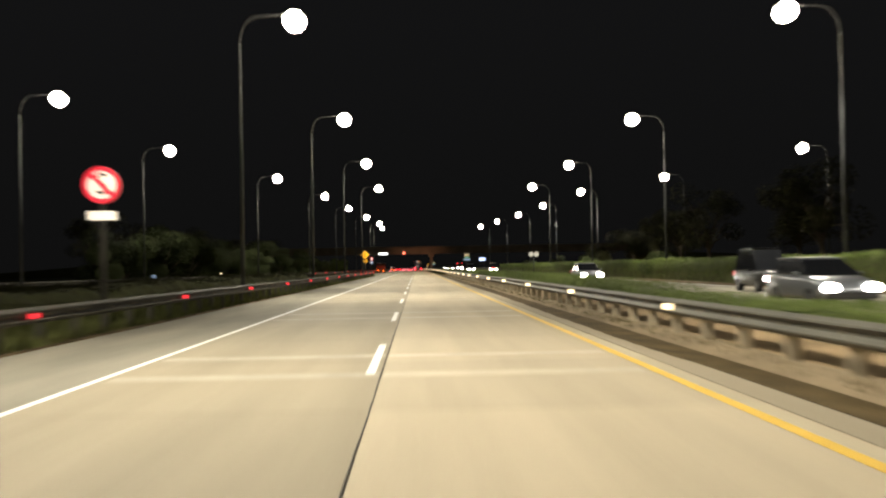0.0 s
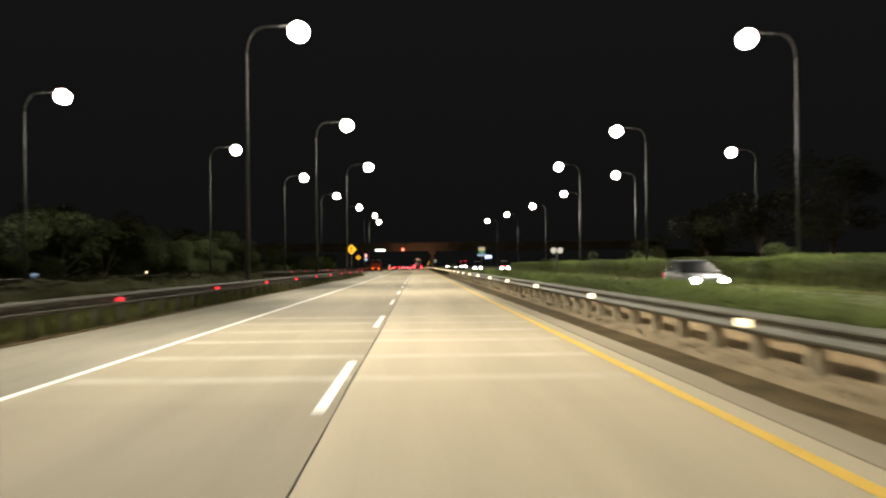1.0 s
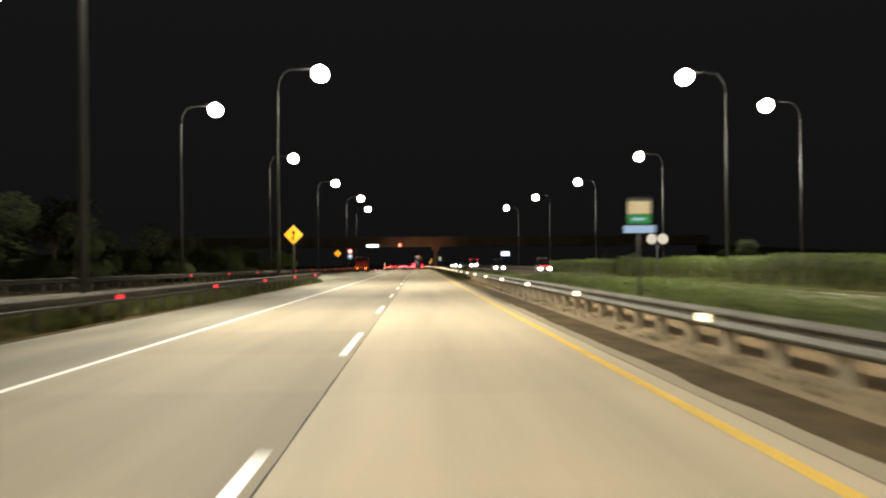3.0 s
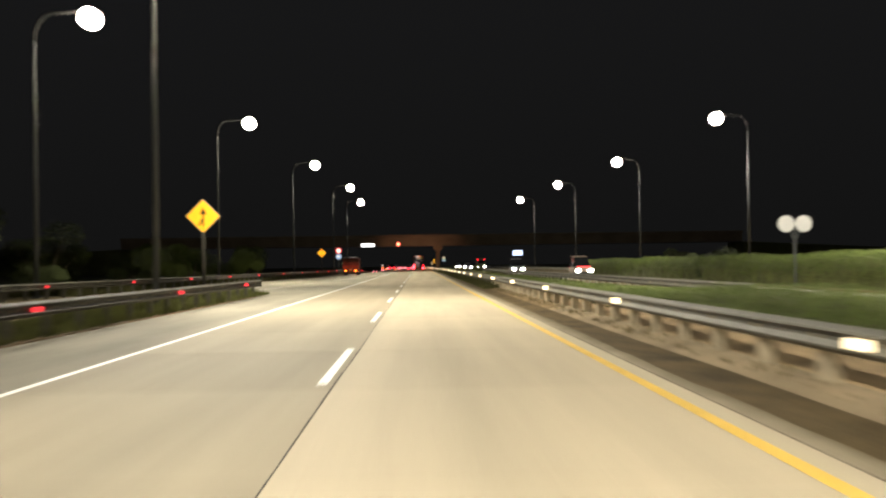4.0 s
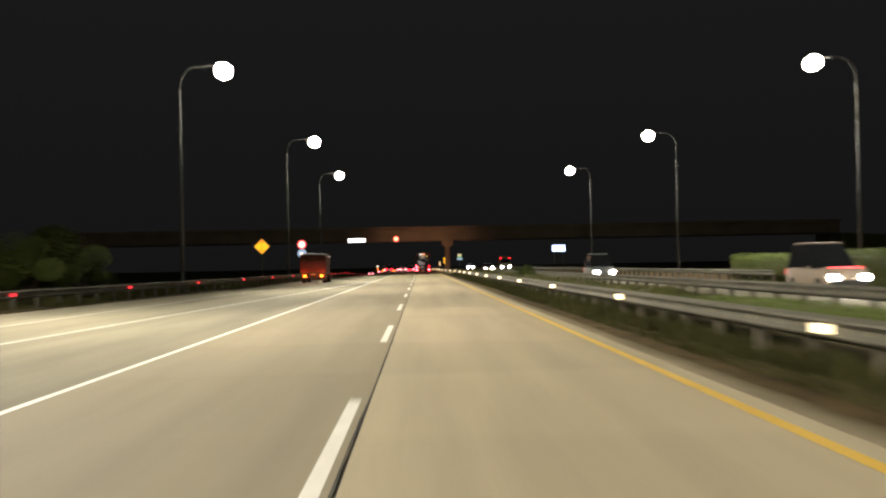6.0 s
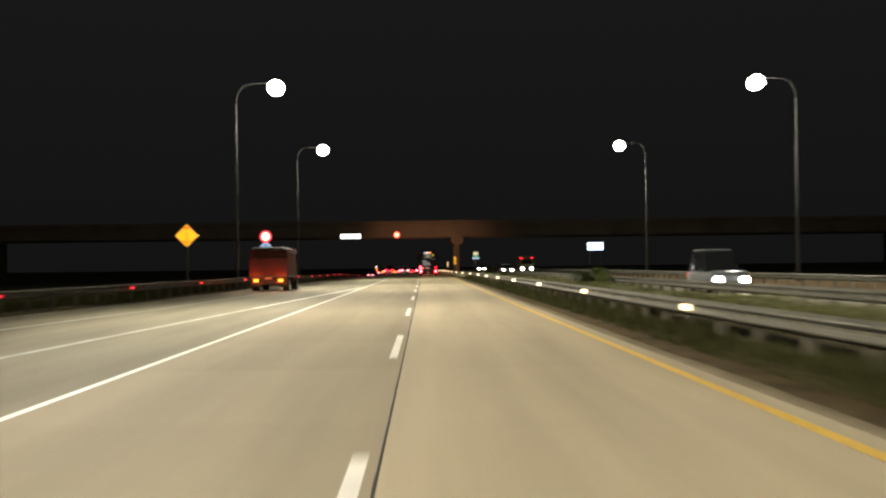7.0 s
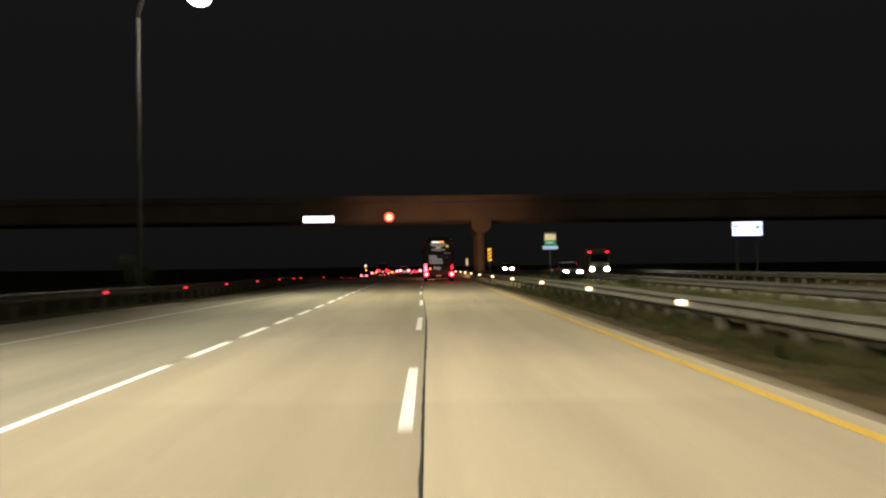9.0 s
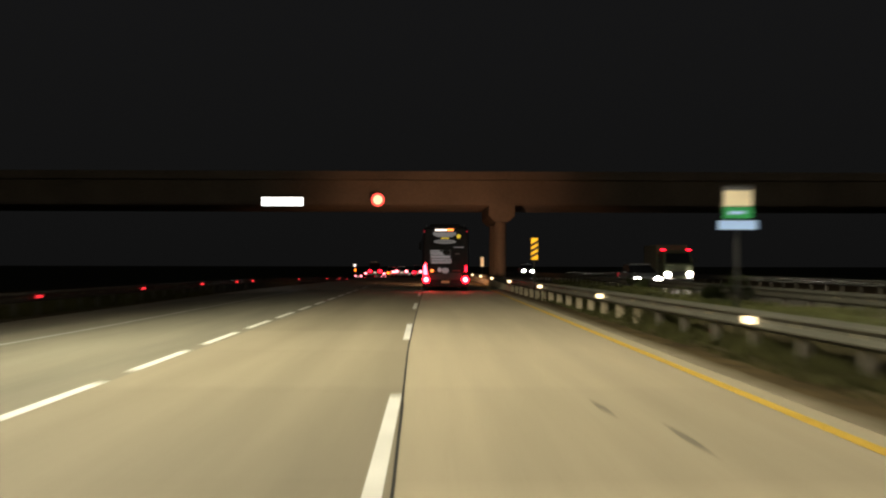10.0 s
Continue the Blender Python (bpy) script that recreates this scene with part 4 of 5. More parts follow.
def truck():
    """A small flatbed truck with red boards under a grey sheet, heading for +y; its tail stands at y = 0."""
    ob = thing("truck", "red cargo truck with a grey sheet, parked with amber lamps lit", "truck", at=(-9.0, 261.5, 0.0))
    part("chassis", box((0, 3.0, 0.66), (0.9, 5.8, 0.22), 0.02), FRAME_BLACK, ob)
    part("cargo_floor", box((0, 2.05, 0.88), (2.3, 4.1, 0.14), 0.01), FRAME_BLACK, ob)
    part("tailgate", box((0, 0.03, 1.45), (2.3, 0.06, 1.02), 0.01), TRUCK_RED, ob)
    for s in (-1, 1):
        part("side_board", box((s * 1.12, 2.08, 1.72), (0.06, 4.0, 1.56), 0.01), TRUCK_RED, ob)
        for y in (0.3, 1.4, 2.5, 3.7):
            part("stake", box((s * 1.16, y, 1.72), (0.04, 0.08, 1.56), 0.005), TRUCK_RED, ob)
        part("tail_lamp", box((s * 0.74, -0.03, 0.64), (0.26, 0.06, 0.14), 0.02), AMBER, ob, "lit amber lamp")
        part("mud_flap", box((s * 0.86, 0.25, 0.5), (0.5, 0.02, 0.5)), FRAME_BLACK, ob)
        for y in (1.05, 5.0):
            wheel(ob, s * 0.92, y, 0.42, 0.36)
    part("headboard", box((0, 4.1, 1.8), (2.24, 0.08, 1.7), 0.01), TRUCK_RED, ob)
    part("bumper_bar", box((0, -0.02, 0.46), (2.0, 0.08, 0.12), 0.02), FRAME_BLACK, ob)
    part("cab", loft([hoop(4.3, 0.98, 0.55, 2.35, 0.12, 0.92), hoop(4.5, 1.02, 0.5, 2.42, 0.14, 0.92), hoop(5.5, 1.02, 0.5, 2.40, 0.14, 0.9), hoop(6.0, 0.98, 0.5, 1.6, 0.14, 0.95)]), TRUCK_RED, ob)
    part("side_window", box((0.985, 5.05, 1.86), (0.03, 0.75, 0.5), 0.01), GLASS_DARK, ob)
    part("side_window", box((-0.985, 5.05, 1.86), (0.03, 0.75, 0.5), 0.01), GLASS_DARK, ob)
    part("mirror", box((1.22, 5.7, 1.8), (0.16, 0.08, 0.34), 0.02), FRAME_BLACK, ob)
    bm = bmesh.new()
    rng = random.Random(4)
    nx, ny = 9, 16
    grid = []
    for j in range(ny + 1):
        row = []
        for i in range(nx + 1):
            u, v = i / nx * 2 - 1, j / ny
            z = 2.52 + 0.03 * (1 - u * u) + 0.11 * rng.random() + 0.04 * math.sin(7 * v)
            if abs(u) > 0.99:
                z -= 0.22 + 0.08 * rng.random()
            row.append(bm.verts.new((u * (1.2 + 0.07 * rng.random()), -0.12 - (0.12 * rng.random() if j == 0 else 0) + v * 4.35, z)))
        grid.append(row)
    for a, b in zip(grid, grid[1:]):
        for k in range(nx):
            bm.faces.new((a[k], a[k + 1], b[k + 1], b[k]))
    bmesh.ops.solidify(bm, geom=bm.faces[:], thickness=0.02)
    part("tarpaulin", bm, TARP, ob, "crumpled grey sheet", smooth=True)
    bm = bmesh.new()
    rows = [[bm.verts.new((-1.08 + 0.18 * i, -0.02 + 0.03 * rng.uniform(-1, 1), z + (0.16 * rng.random() if k == 0 else 0))) for i in range(13)]
            for k, z in enumerate((1.86, 2.15, 2.46))]
    for p, q in zip(rows, rows[1:]):
        for i in range(12):
            bm.faces.new((p[i], p[i + 1], q[i + 1], q[i]))
    bmesh.ops.solidify(bm, geom=bm.faces[:], thickness=0.015)
    part("rear_flap", bm, FLAP, ob, "dark hanging end of the sheet", smooth=True)
    bm = bmesh.new()
    for y in (0.4, 1.6, 2.8, 3.8):
        rod((-1.1, y, 2.5), (1.1, y, 2.62), 0.03, None, 6, bm)
    part("sheet_bows", bm, FRAME_BLACK, ob)
    part("number_plate", box((0, -0.05, 0.78), (0.4, 0.02, 0.12)), PLATE, ob)


truck()


def car(label, paint, at, turn, van=False, head=False, tail=TAIL, glare_scale=1.0):
    """A car that heads for +y, its tail at y = 0; head lights its headlamps, else its tail lamps."""
    ob = thing("van" if van else "car", label, "van" if van else "car", at=at, turn=turn)
    h = 2.0 if van else 1.48
    hood = 1.05 if van else 0.86
    L = 4.5
    part("body", loft([hoop(0.0, 0.74, 0.42, 0.92, 0.14), hoop(0.12, 0.84, 0.32, 1.0, 0.16), hoop(0.9, 0.87, 0.26, 1.02, 0.16), hoop(3.2, 0.87, 0.26, 0.98, 0.16),
                       hoop(4.1, 0.84, 0.28, hood, 0.16), hoop(L, 0.72, 0.36, hood - 0.2, 0.14)]), paint, ob, smooth=True)
    part("cabin", loft([hoop(0.12 if van else 0.35, 0.78, 0.9, 1.0, 0.04), hoop(0.25 if van else 0.8, 0.74, 0.9, h - 0.06, 0.1, 0.9), hoop(0.9, 0.76, 0.9, h, 0.12, 0.88),
                        hoop(2.4, 0.76, 0.9, h, 0.12, 0.88), hoop(3.35, 0.78, 0.9, 1.0, 0.04)]), GLASS_DARK, ob, "dark window glass")
    part("roof", loft([hoop(0.5, 0.62, h - 0.03, h + 0.03, 0.02), hoop(1.4, 0.66, h - 0.02, h + 0.05, 0.02), hoop(2.45, 0.62, h - 0.03, h + 0.02, 0.02)]), paint, ob)
    for s in (-1, 1):
        # Lamps drawn large to stand in for their glare.
        part("headlamp", ball((s * 0.60, L - 0.02, 0.62), (0.23, 0.09, 0.15), None, 12, 8), HEAD if head else CHROME, ob)
        part("tail_lamp", box((s * 0.68, -0.01, 0.84), (0.30 * glare_scale, 0.08, 0.22 * glare_scale), 0.03), SIGN_RED if head else tail, ob)
        part("mirror", box((s * 0.95, 2.85, 1.02), (0.14, 0.1, 0.12), 0.03), paint, ob)
        for y in (0.85, 3.55):
            wheel(ob, s * 0.78, y, 0.31, 0.2)
    part("front_bumper", box((0, L + 0.0, 0.42), (1.5, 0.12, 0.22), 0.04), FRAME_BLACK, ob)
    part("rear_bumper", box((0, 0.0, 0.42), (1.56, 0.14, 0.24), 0.04), paint, ob)
    part("number_plate", box((0, -0.08, 0.66), (0.4, 0.02, 0.12)), SIGN_WHITE if not head else SIGN_BLACK, ob)
    return ob


beam_data = bpy.data.lights.new("headlight_beam", "SPOT")
beam_data.energy, beam_data.color = 450, (1.0, 0.9, 0.74)
beam_data.spot_size, beam_data.spot_blend, beam_data.shadow_soft_size = radians(70), 1.0, 0.08


# Orange spot added at the bus front, tipped up to light the overpass.
fill_data = bpy.data.lights.new("overpass_fill", "SPOT")
fill_data.energy, fill_data.color = 4800, (1.0, 0.45, 0.22)
fill_data.spot_size, fill_data.spot_blend, fill_data.shadow_soft_size = radians(84), 1.0, 0.1


def headlight_beam(x, y, z, to, data=None):
    new("headlight_beam", data or beam_data).matrix_world = look((x, y, z), (x, y + to, z + abs(to) * (0.10 if data else -0.03)))


def lamp_glow(x, y, z, colour, watts):
    data = bpy.data.lights.new("tail_light", "POINT")
    data.energy, data.color, data.shadow_soft_size = watts, colour, 0.08
    new("tail_light", data).location = (x, y, z)


for s in (-1, 1):
    lamp_glow(0.98 + s * 1.03, 341.2, 0.66, (1, 0.02, 0.03), 20)
    lamp_glow(-9.0 + s * 0.74, 261.15, 0.68, (1, 0.16, 0.03), 28)


def oncoming(label, paint, x, y, van=False):
    """Heads for -y with its headlamps at y."""
    headlight_beam(x, y - 0.2, 0.66, -30)
    return car(label, paint, (x, y + 4.5, -0.02), 180, van, True)


def light_truck(x, y):
    """A small box truck that heads for -y, its headlamps at y, red lamps on the cab's roof."""
    ob = thing("truck", "pale green light truck with headlamps and red roof lamps lit", "truck", at=(x, y, -0.02))
    part("cab", loft([hoop(0.0, 0.92, 0.5, 1.45, 0.14), hoop(0.12, 0.98, 0.42, 1.55, 0.16), hoop(0.45, 0.98, 0.42, 2.25, 0.16, 0.9), hoop(0.7, 0.98, 0.42, 2.38, 0.16, 0.9),
                      hoop(1.7, 0.98, 0.42, 2.38, 0.16, 0.92)]), TRUCK_PALE, ob)
    part("windscreen", loft([[(u * 0.80, 0.10 - 0.02, 1.56), (u * 0.80, 0.14, 1.56), (u * 0.74, 0.44, 2.2), (u * 0.74, 0.40, 2.2)] for u in (-1, 1)]), GLASS_DARK, ob, "dark windscreen")
    part("cargo_box", box((0, 3.7, 1.75), (2.06, 3.8, 2.0), 0.03), TRUCK_PALE, ob)
    part("chassis", box((0, 2.9, 0.6), (0.9, 5.4, 0.2), 0.02), FRAME_BLACK, ob)
    part("bumper", box((0, -0.06, 0.48), (1.86, 0.14, 0.22), 0.04), FRAME_BLACK, ob)
    part("grille", box((0, -0.02, 0.9), (0.8, 0.05, 0.28), 0.02), FRAME_BLACK, ob)
    part("number_plate", box((0, -0.14, 0.5), (0.42, 0.02, 0.13)), SIGN_BLACK, ob)
    for s in (-1, 1):
        part("headlamp", ball((s * 0.70, -0.02, 0.84), (0.19, 0.08, 0.15), None, 12, 8), HEAD, ob)
        part("roof_lamp", box((s * 0.82, 0.75, 2.42), (0.30, 0.10, 0.09), 0.02), TAIL, ob, "lit red roof lamp")
        part("mirror", box((s * 1.16, 0.3, 1.75), (0.14, 0.08, 0.34), 0.02), FRAME_BLACK, ob)
        for v in (0.9, 4.4):
            wheel(ob, s * 0.84, v, 0.40, 0.26)
    headlight_beam(x, y - 0.2, 0.84, -30)
    return ob


# No low beam: the added fill on the overpass face.
headlight_beam(0.98, 353.8, 0.9, 30, fill_data)
headlight_beam(0.3, 353.8, 0.9, 30)
# Beam added ahead of the parked truck to light the road; no headlamps modelled.
headlight_beam(-9.0, 267.7, 0.9, 30)
oncoming("grey car with headlamps lit on the opposite carriageway", CAR_PAINTS[1], 12.7, 23.0)
oncoming("black van with headlamps lit on the opposite carriageway", CAR_PAINTS[3], 17.0, 40.0, True)
oncoming("grey car with headlamps lit on the opposite carriageway", CAR_PAINTS[1], 12.9, 66.0)
van = oncoming("pale van with a red front band and headlamps lit", CAR_PAINTS[4], 17.0, 210.0, True)
# Body band given the tail lamp material, so it glows.
part("front_band", box((0, 4.16, 0.98), (1.30, 0.06, 0.10), 0.02), TAIL, van, "red band above the headlamps, made to glow")
oncoming("grey van with headlamps lit beside the median", CAR_PAINTS[1], 14.2, 246.0, True)
oncoming("grey car with headlamps lit beside the median", CAR_PAINTS[1], 12.4, 345.0)
light_truck(15.9, 352.0)
oncoming("grey car with headlamps lit far along the opposite carriageway", CAR_PAINTS[1], 13.0, 420.0)
queue = ((-5.6, 424, 3), (-1.9, 446, 2), (1.9, 438, 1), (-5.2, 464, 1), (1.6, 474, 3), (-1.6, 488, 0), (1.9, 455, 0), (-1.8, 432, 1), (-5.4, 446, 3), (-1.8, 470, 0), (1.8, 492, 1), (-5.5, 482, 2), (-1.9, 515, 3), (1.8, 540, 0), (-5.4, 528, 1), (-1.8, 560, 2), (-5.4, 585, 0), (1.8, 590, 1), (-1.8, 620, 3))
for k, (x, y, c) in enumerate(queue):
    dx, dz = bend(y)
    car("%s %s with red tail lamps lit in the far queue" % (("white", "grey", "red", "black")[c], "van" if k % 3 == 0 else "car"), CAR_PAINTS[c],
        (x + dx, y, dz), math.degrees(math.atan2(0.00082 * (y - 360), 1)), k % 3 == 0, False, AMBER if k in (3, 9) else TAIL_GLARE if k % 3 else TAIL, 1.45)


for x, y in ((-6.5, 445), (-10.0, 480), (-9.0, 520)):
    lamp_glow(x, y, 0.7 + bend(y)[1], (1, 0.05, 0.06), 60)


def marker_post():
    ob = thing("lamp_post", "short post with a pale lamp above an amber lamp", "lamp post", at=(-10.45, 430.0, bend(430)[1]))
    part("post", rod((0, 0, 0), (0, 0, 1.62), 0.05), POLE_STEEL, ob)
    part("lamp", ball((0, -0.06, 1.68), (0.17, 0.1, 0.20)), DISPLAY_PALE, ob, "pale lit lamp", smooth=True)
    part("lamp", ball((0.08, -0.06, 1.0), (0.12, 0.08, 0.16)), AMBER, ob, "amber lit lamp", smooth=True)


marker_post()


# ---- plants ----
def leaf_cards(centres, normals, sizes, mat, name, parent=None, smooth=False):
    """Many small leaves, one mesh, each turned roughly along its normal."""
    c = np.asarray(centres, float)
    n = len(c)
    rng = np.random.RandomState(len(c))
    up = np.asarray(normals, float) + rng.normal(0, 0.24, (n, 3))
    a = np.cross(up, rng.normal(size=(n, 3)))
    a /= np.linalg.norm(a, axis=1)[:, None] + 1e-9
    b = np.cross(up, a)
    b /= np.linalg.norm(b, axis=1)[:, None] + 1e-9
    s = np.asarray(sizes, float)[:, None]
    v = np.empty((n, 4, 3))
    v[:, 0] = c - a * s
    v[:, 1] = c + b * s * 0.45
    v[:, 2] = c + a * s
    v[:, 3] = c - b * s * 0.45
    me = bpy.data.meshes.new(name)
    idx = np.arange(4 * n).reshape(n, 4)
    me.from_pydata(v.reshape(-1, 3).tolist(), [], idx.tolist())
    me.materials.append(mat)
    ob = new(name, me)
    ob.parent = parent
    return ob


def hedge(label, x0, x1, y0, y1, h0, h1, count, leaf, mat, seed, rise=((0, 1.0),)):
    """A shaggy run of shrubs: a dark heart and a coat of leaves with an uneven top."""
    rng = np.random.RandomState(seed)
    ob = tagged(new("hedge"), label, "hedge", kind="stuff")

    def top(y):
        return between(rise, y) * (h0 + (h1 - h0) * (0.5 + 0.28 * math.sin(y * 0.31 + seed) + 0.22 * math.sin(y * 0.83 + 2 * seed)))
    sec = []
    for i in range(int((y1 - y0) / 1.5) + 1):
        y = y0 + 1.5 * i
        t = top(y) * 0.84
        j = [rng.uniform(-0.12, 0.12) for _ in range(5)]
        sec.append([(x0 + 0.2 + j[0], y, 0.0), (x0 + 0.22 + j[1], y, t * 0.6), (x0 + 0.55, y, t + j[2]), (x1 - 0.5, y, t + j[3]), (x1 - 0.2 + j[4], y, t * 0.6), (x1 - 0.2, y, 0.0)])
    part("heart", loft(sec), CORE, ob)
    y = rng.uniform(y0, y1, count)
    t = np.array([top(v) for v in y])
    z = t * (1 - rng.beta(1.0, 1.9, count)) + rng.normal(0, 0.05, count)
    x = np.where(rng.rand(count) < 0.55, x0 + np.abs(rng.normal(0.1, 0.16, count)), rng.uniform(x0, x1, count))
    z = np.where(x > x0 + 0.45, t * rng.uniform(0.78, 1.04, count), z)
    leaf_cards(np.stack([x, y, np.clip(z, 0.05, None) + 0.03], 1), np.tile((-0.55, 0.0, 0.85), (count, 1)), rng.uniform(0.6, 1.3, count) * leaf, mat, "leaves", ob)


hedge("tall shaggy green hedge behind the opposite carriageway", 20.4, 22.6, -40, 236, 1.50, 1.76, 120000, 0.085, LEAF, 3)
hedge("low green shrubs in the median", 6.95, 9.3, -25, 200, 0.70, 0.88, 170000, 0.05, LEAF, 5,
      ((-25, 0.68), (24, 0.72), (38, 1.04), (132, 1.04), (150, 0.56), (200, 0.5)))
hedge("dark low brush between the road and the ramp", -13.4, -11.0, 12, 104, 0.75, 1.15, 26000, 0.08, LEAF_DARK, 7)
hedge("low scattered shrubs in the median", 7.0, 9.0, 202, 345, 0.34, 0.62, 46000, 0.065, LEAF_MID, 8)


def grass(label, spans, count, tall, seed, mat=GRASS):
    """Blades in clumps: spans are (left edge, right edge, from y, to y)."""
    rng = np.random.RandomState(seed)
    faces, pts = [], []
    area = [(b - a) * (d - c) for a, b, c, d in spans]
    for (a, b, c, d), s in zip(spans, area):
        n = int(count * s / sum(area))
        x = rng.uniform(a, b, n)
        y = rng.uniform(c, d, n)
        clump = 0.5 + 0.5 * np.sin(x * 2.1 + y * 1.3) * np.sin(y * 0.47 + seed)
        h = tall * (0.35 + 0.9 * clump) * rng.uniform(0.5, 1.2, n)
        ang = rng.uniform(0, math.pi, n)
        w = 0.018 + 0.02 * rng.rand(n)
        lean = rng.normal(0, 0.35, (n, 2)) * h[:, None]
        for i in range(n):
            k = len(pts)
            ca, sa = math.cos(ang[i]) * w[i], math.sin(ang[i]) * w[i]
            z = 0.02 + (between(FALL, y[i]) if x[i] < -11 else 0.0)
            pts += [(x[i] - ca, y[i] - sa, z), (x[i] + ca, y[i] + sa, z), (x[i] + lean[i, 0], y[i] + lean[i, 1], z + h[i])]
            faces.append((k, k + 1, k + 2))
    me = bpy.data.meshes.new("grass")
    me.from_pydata(pts, [], faces)
    me.materials.append(mat)
    return tagged(new("grass", me), label, "grass", kind="stuff")


grass("sparse dry grass under the median rail", [(5.05, 5.6, -20, 330)], 6000, 0.10, 2, DRY_GRASS)
grass("dry brown grass behind the median posts", [(6.25, 7.1, -20, 136)], 26000, 0.30, 14, DRY_GRASS)
grass("short grass creeping over the gutter", [(4.55, 5.05, 168, 330)], 9000, 0.10, 15)
grass("rough dark grass in the median", [(6.0, 7.0, 140, 172), (5.65, 7.0, 172, 330), (5.02, 5.65, 169, 330), (5.02, 5.65, 169, 330), (8.8, 10.8, 130, 330)], 84000, 0.30, 12)
grass("rough green grass behind the guard rail", [(-9.5, -6.55, -20, 165)], 46000, 0.34, 6, LEFT_GRASS)
grass("rough green grass beside the ramp", [(-20, -15.8, 165, 190), (-18.5, -14.6, 190, 212), (-17, -13.4, 212, 240), (-15.5, -12.0, 240, 345)], 40000, 0.40, 9)


def tree(seed, height, spread, leaves, low=False, mat=None):
    """Tapered trunk, limbs and a crown of leaf clumps with gaps."""
    rng = random.Random(seed)
    ob = thing("bush" if low else "tree", "dark leafy bush beside the road" if low else "dark leafy roadside tree, barely lit", "bush" if low else "tree")
    bm = bmesh.new()
    trunk = height * (0.15 if low else 0.45)
    rod((0, 0, -0.1), (0.1, 0.05, trunk), 0.05 + height * 0.018, 0.03 + height * 0.009, 8, bm)
    tips = []
    for k in range(9 if low else 13):
        a = rng.uniform(0, 2 * math.pi)
        r = spread * rng.uniform(0.25, 0.85)
        z = rng.uniform(0.25 if low else 0.42, 0.92) * height
        base = (0.05, 0.02, trunk * rng.uniform(0.55, 1.0))
        tip = (r * math.cos(a), r * math.sin(a), z)
        rod(base, tip, 0.02 + height * 0.006, 0.015, 6, bm)
        tips.append((tip, rng.uniform(0.30, 0.55) * spread))
    part("trunk", bm, BARK, ob)
    nr = np.random.RandomState(seed)
    per = leaves // len(tips)
    cs = []
    for (x, y, z), r in tips:
        d = nr.normal(size=(per, 3))
        d /= np.linalg.norm(d, axis=1)[:, None]
        rr = r * nr.uniform(0.35, 1.0, per) ** 0.6
        c = np.array([x, y, z]) + d * rr[:, None] * np.array([1, 1, 0.75])
        cs.append(c)
    c = np.concatenate(cs)
    c[:, 2] = np.clip(c[:, 2], 0.12, None)
    leaf_cards(c, c / np.linalg.norm(c, axis=1)[:, None] + np.array([0, 0, 0.5]), nr.uniform(0.05, 0.11, len(c)) * (1 if low else 2), mat or (BUSH_LEAF if low else LEAF_DARK), "crown", ob)
    return ob


MODELS = [tree(11, 6.5, 2.8, 5200), tree(12, 8.0, 3.4, 6000), tree(13, 5.2, 2.6, 4600)]
# Leaf tone stands in for light: darker on the first three, brighter last.
SHRUBS = [tree(21, 3.2, 2.1, 13000, True), tree(22, 2.5, 1.8, 11000, True), tree(23, 3.9, 2.6, 15000, True), tree(24, 3.4, 2.3, 15000, True, LEAF)]
TREES = ((1, -31, 94, 30, 0.9), (0, -29, 108, 70, 1.0), (1, -27, 124, 120, 0.85), (2, -25, 140, 190, 1.1), (0, -23.5, 152, 10, 0.9),
         (1, 27, 60, 40, 1.0), (0, 31, 74, 100, 1.1), (1, 29, 92, 170, 1.1), (2, 25, 108, 220, 1.0), (0, 33, 118, 10, 1.2), (1, 38, 150, 50, 1.1), (2, 25, 128, 90, 0.8))
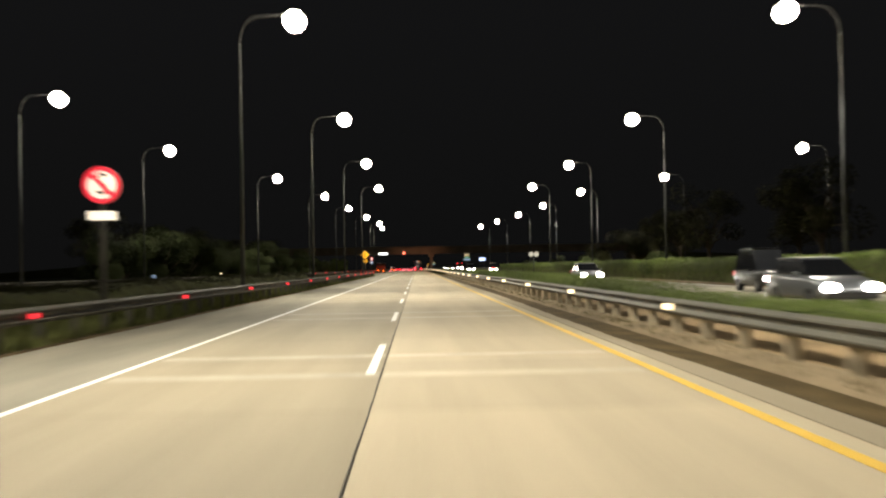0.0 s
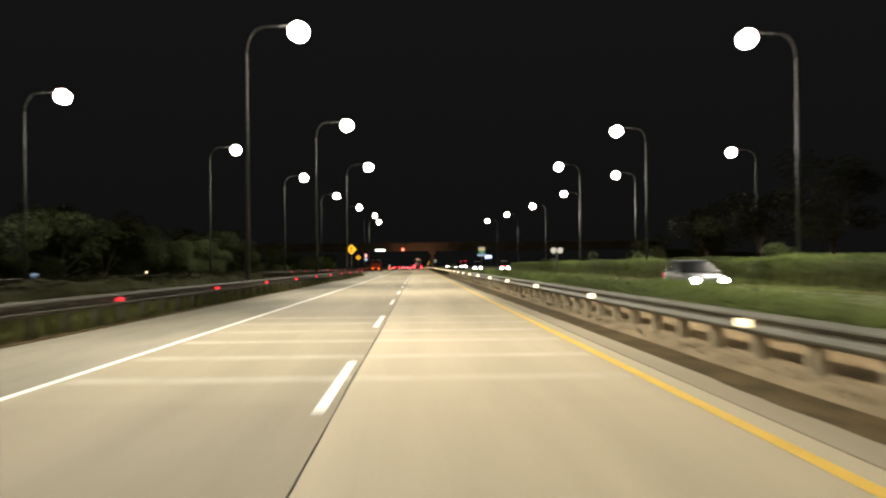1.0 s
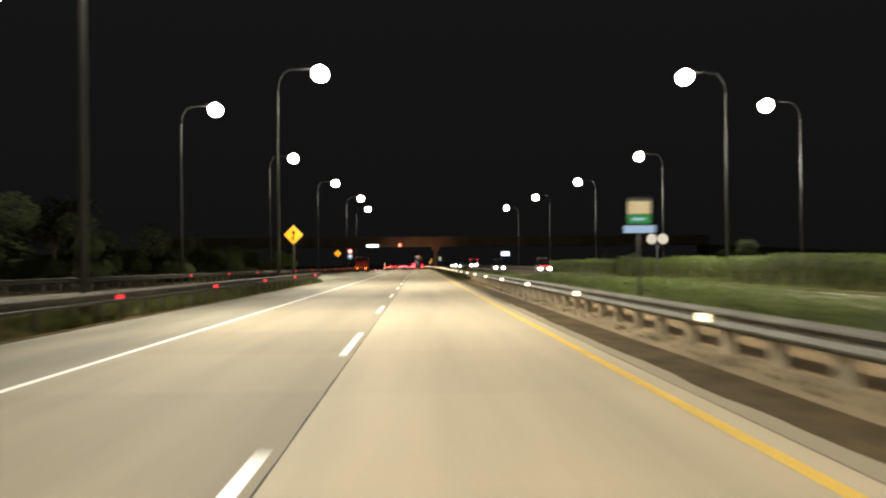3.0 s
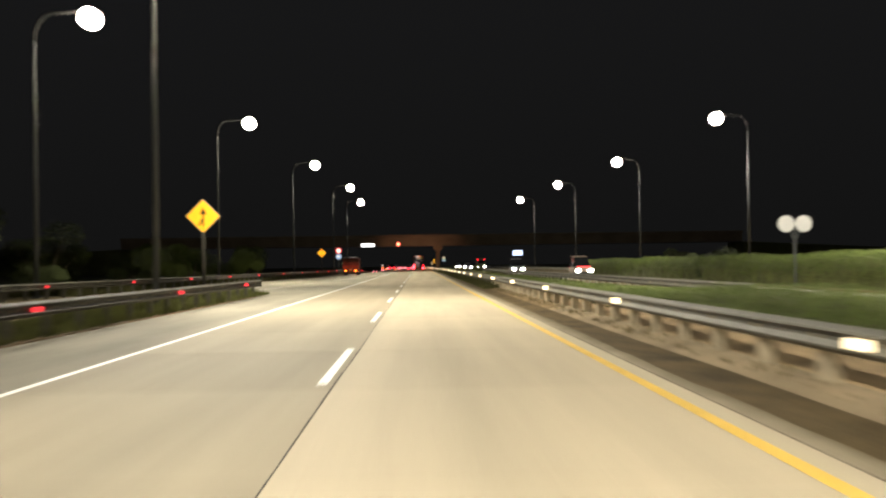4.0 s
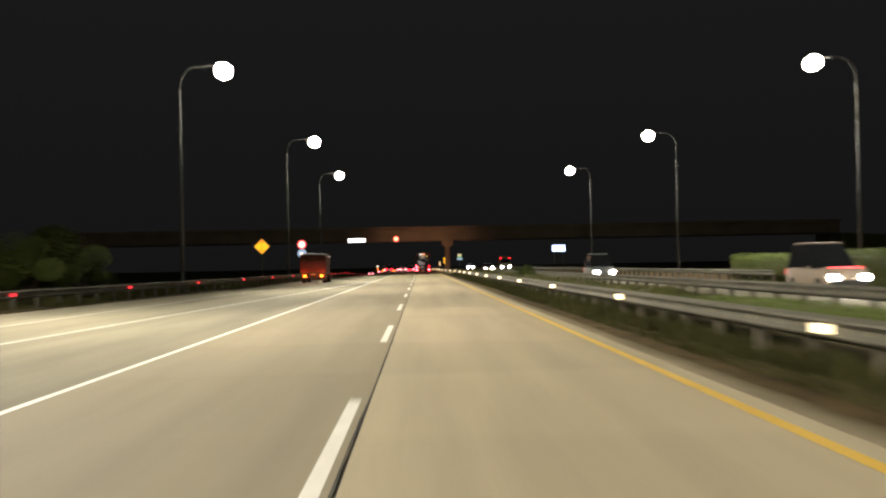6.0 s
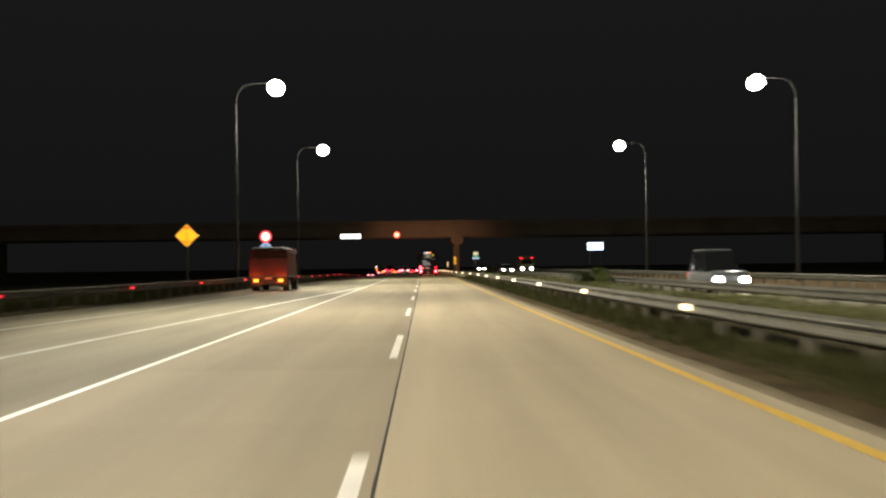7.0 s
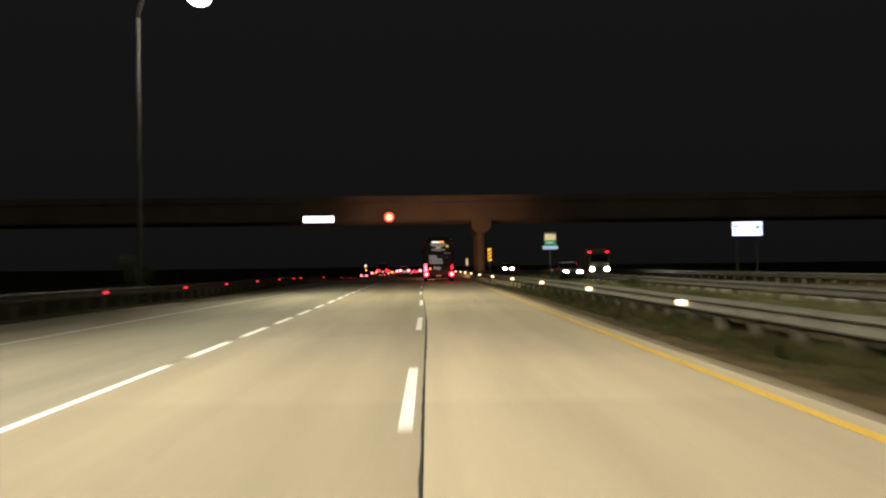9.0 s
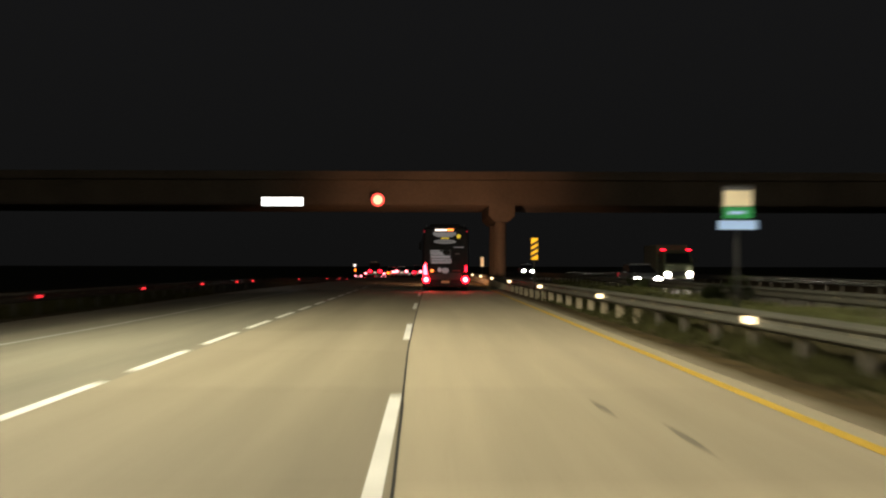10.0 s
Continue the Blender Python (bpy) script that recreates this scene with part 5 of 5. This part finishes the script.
BUSHES = ((3, -16.6, 216, 0, 0.95), (3, -17.8, 221.5, 60, 1.0), (3, -19.3, 204, 120, 0.95), (3, -21.1, 210, 200, 1.0), (3, -19.2, 230.5, 300, 0.8), 
          (0, -28, 86, 0, 1.5), (2, -29, 97, 50, 1.4), (0, -26.3, 101, 90, 1.6), (1, -25.5, 110, 150, 2.0), (2, -26, 118, 200, 1.5), (0, -23.2, 124, 250, 1.5),
          (1, -22, 132, 300, 1.9), (2, -22.5, 140, 340, 1.3), (0, -20.2, 146, 30, 1.3), (2, -19.8, 156, 80, 1.1), (0, -18.2, 166, 130, 1.1), (2, -17, 178, 40, 0.7),
          (1, 21.6, 118, 10, 0.95), (0, 22.2, 150, 60, 0.8), (1, 21.8, 82, 100, 0.9), (2, 24, 200, 160, 0.6), (1, 21.9, 183, 210, 0.85), (0, -13.4, 305, 20, 0.6), (3, -23.6, 206, 70, 1.0), (3, -25.2, 213, 170, 0.95),
          (3, 8.8, 250.0, 30, 0.36), (3, 8.6, 252.2, 130, 0.30), (0, 8.0, 315.0, 80, 0.33), (1, 8.2, 300.0, 200, 0.30), (2, 8.6, 329.0, 140, 0.24))
used = set()
for models, spots in ((MODELS, TREES), (SHRUBS, BUSHES)):
    for k, x, y, turn, scale in spots:
        m = pose(x, y, 0.03 + (between(FALL, y) if x < -11 else 0.0), 0, 0, turn)
        src = models[k]
        if src.name in used:
            copy_thing(src, m).scale = (scale, scale, scale)
        else:
            used.add(src.name)
            src.matrix_basis = m
            src.scale = (scale, scale, scale)


# ---- concrete slabs of the two lanes, last ----
SLAB_LEFT = mesh_of(box((0, 0, -0.006), (3.648, 4.985, 0.012)), "concrete_slab", CONCRETE_DIM)
SLAB_RIGHT = mesh_of(box((0, 0, -0.006), (3.90, 4.985, 0.012)), "concrete_slab", CONCRETE)


def skewed_slab(x0, x1, y, mat):
    """A slab beside the stretch where the joint drifts: x0 and x1 give its sides along y."""
    ends = (y - 2.4925, y + 2.4925)
    return mesh_of(loft([[(x0(v), v, -0.012), (x1(v), v, -0.012), (x1(v), v, 0.0), (x0(v), v, 0.0)] for v in ends]), "concrete_slab", mat)


for k in range(73):
    y = -17.5 + 5.0 * k
    if y + 2.5 > 286:
        child("concrete_slab", skewed_slab(lambda v: -3.661, lambda v: -0.013 + between(SEAM, v), y, CONCRETE_DIM), road, pose(0, 0, 0))
        child("concrete_slab", skewed_slab(lambda v: 0.012 + between(SEAM, v), lambda v: 3.912, y, CONCRETE), road, pose(0, 0, 0))
        continue
    tight = 0.006 if y < 158 else 0.0
    child("concrete_slab", SLAB_LEFT, road, pose(-1.837 + tight, y, 0))
    child("concrete_slab", SLAB_RIGHT, road, pose(1.962 - tight, y, 0))
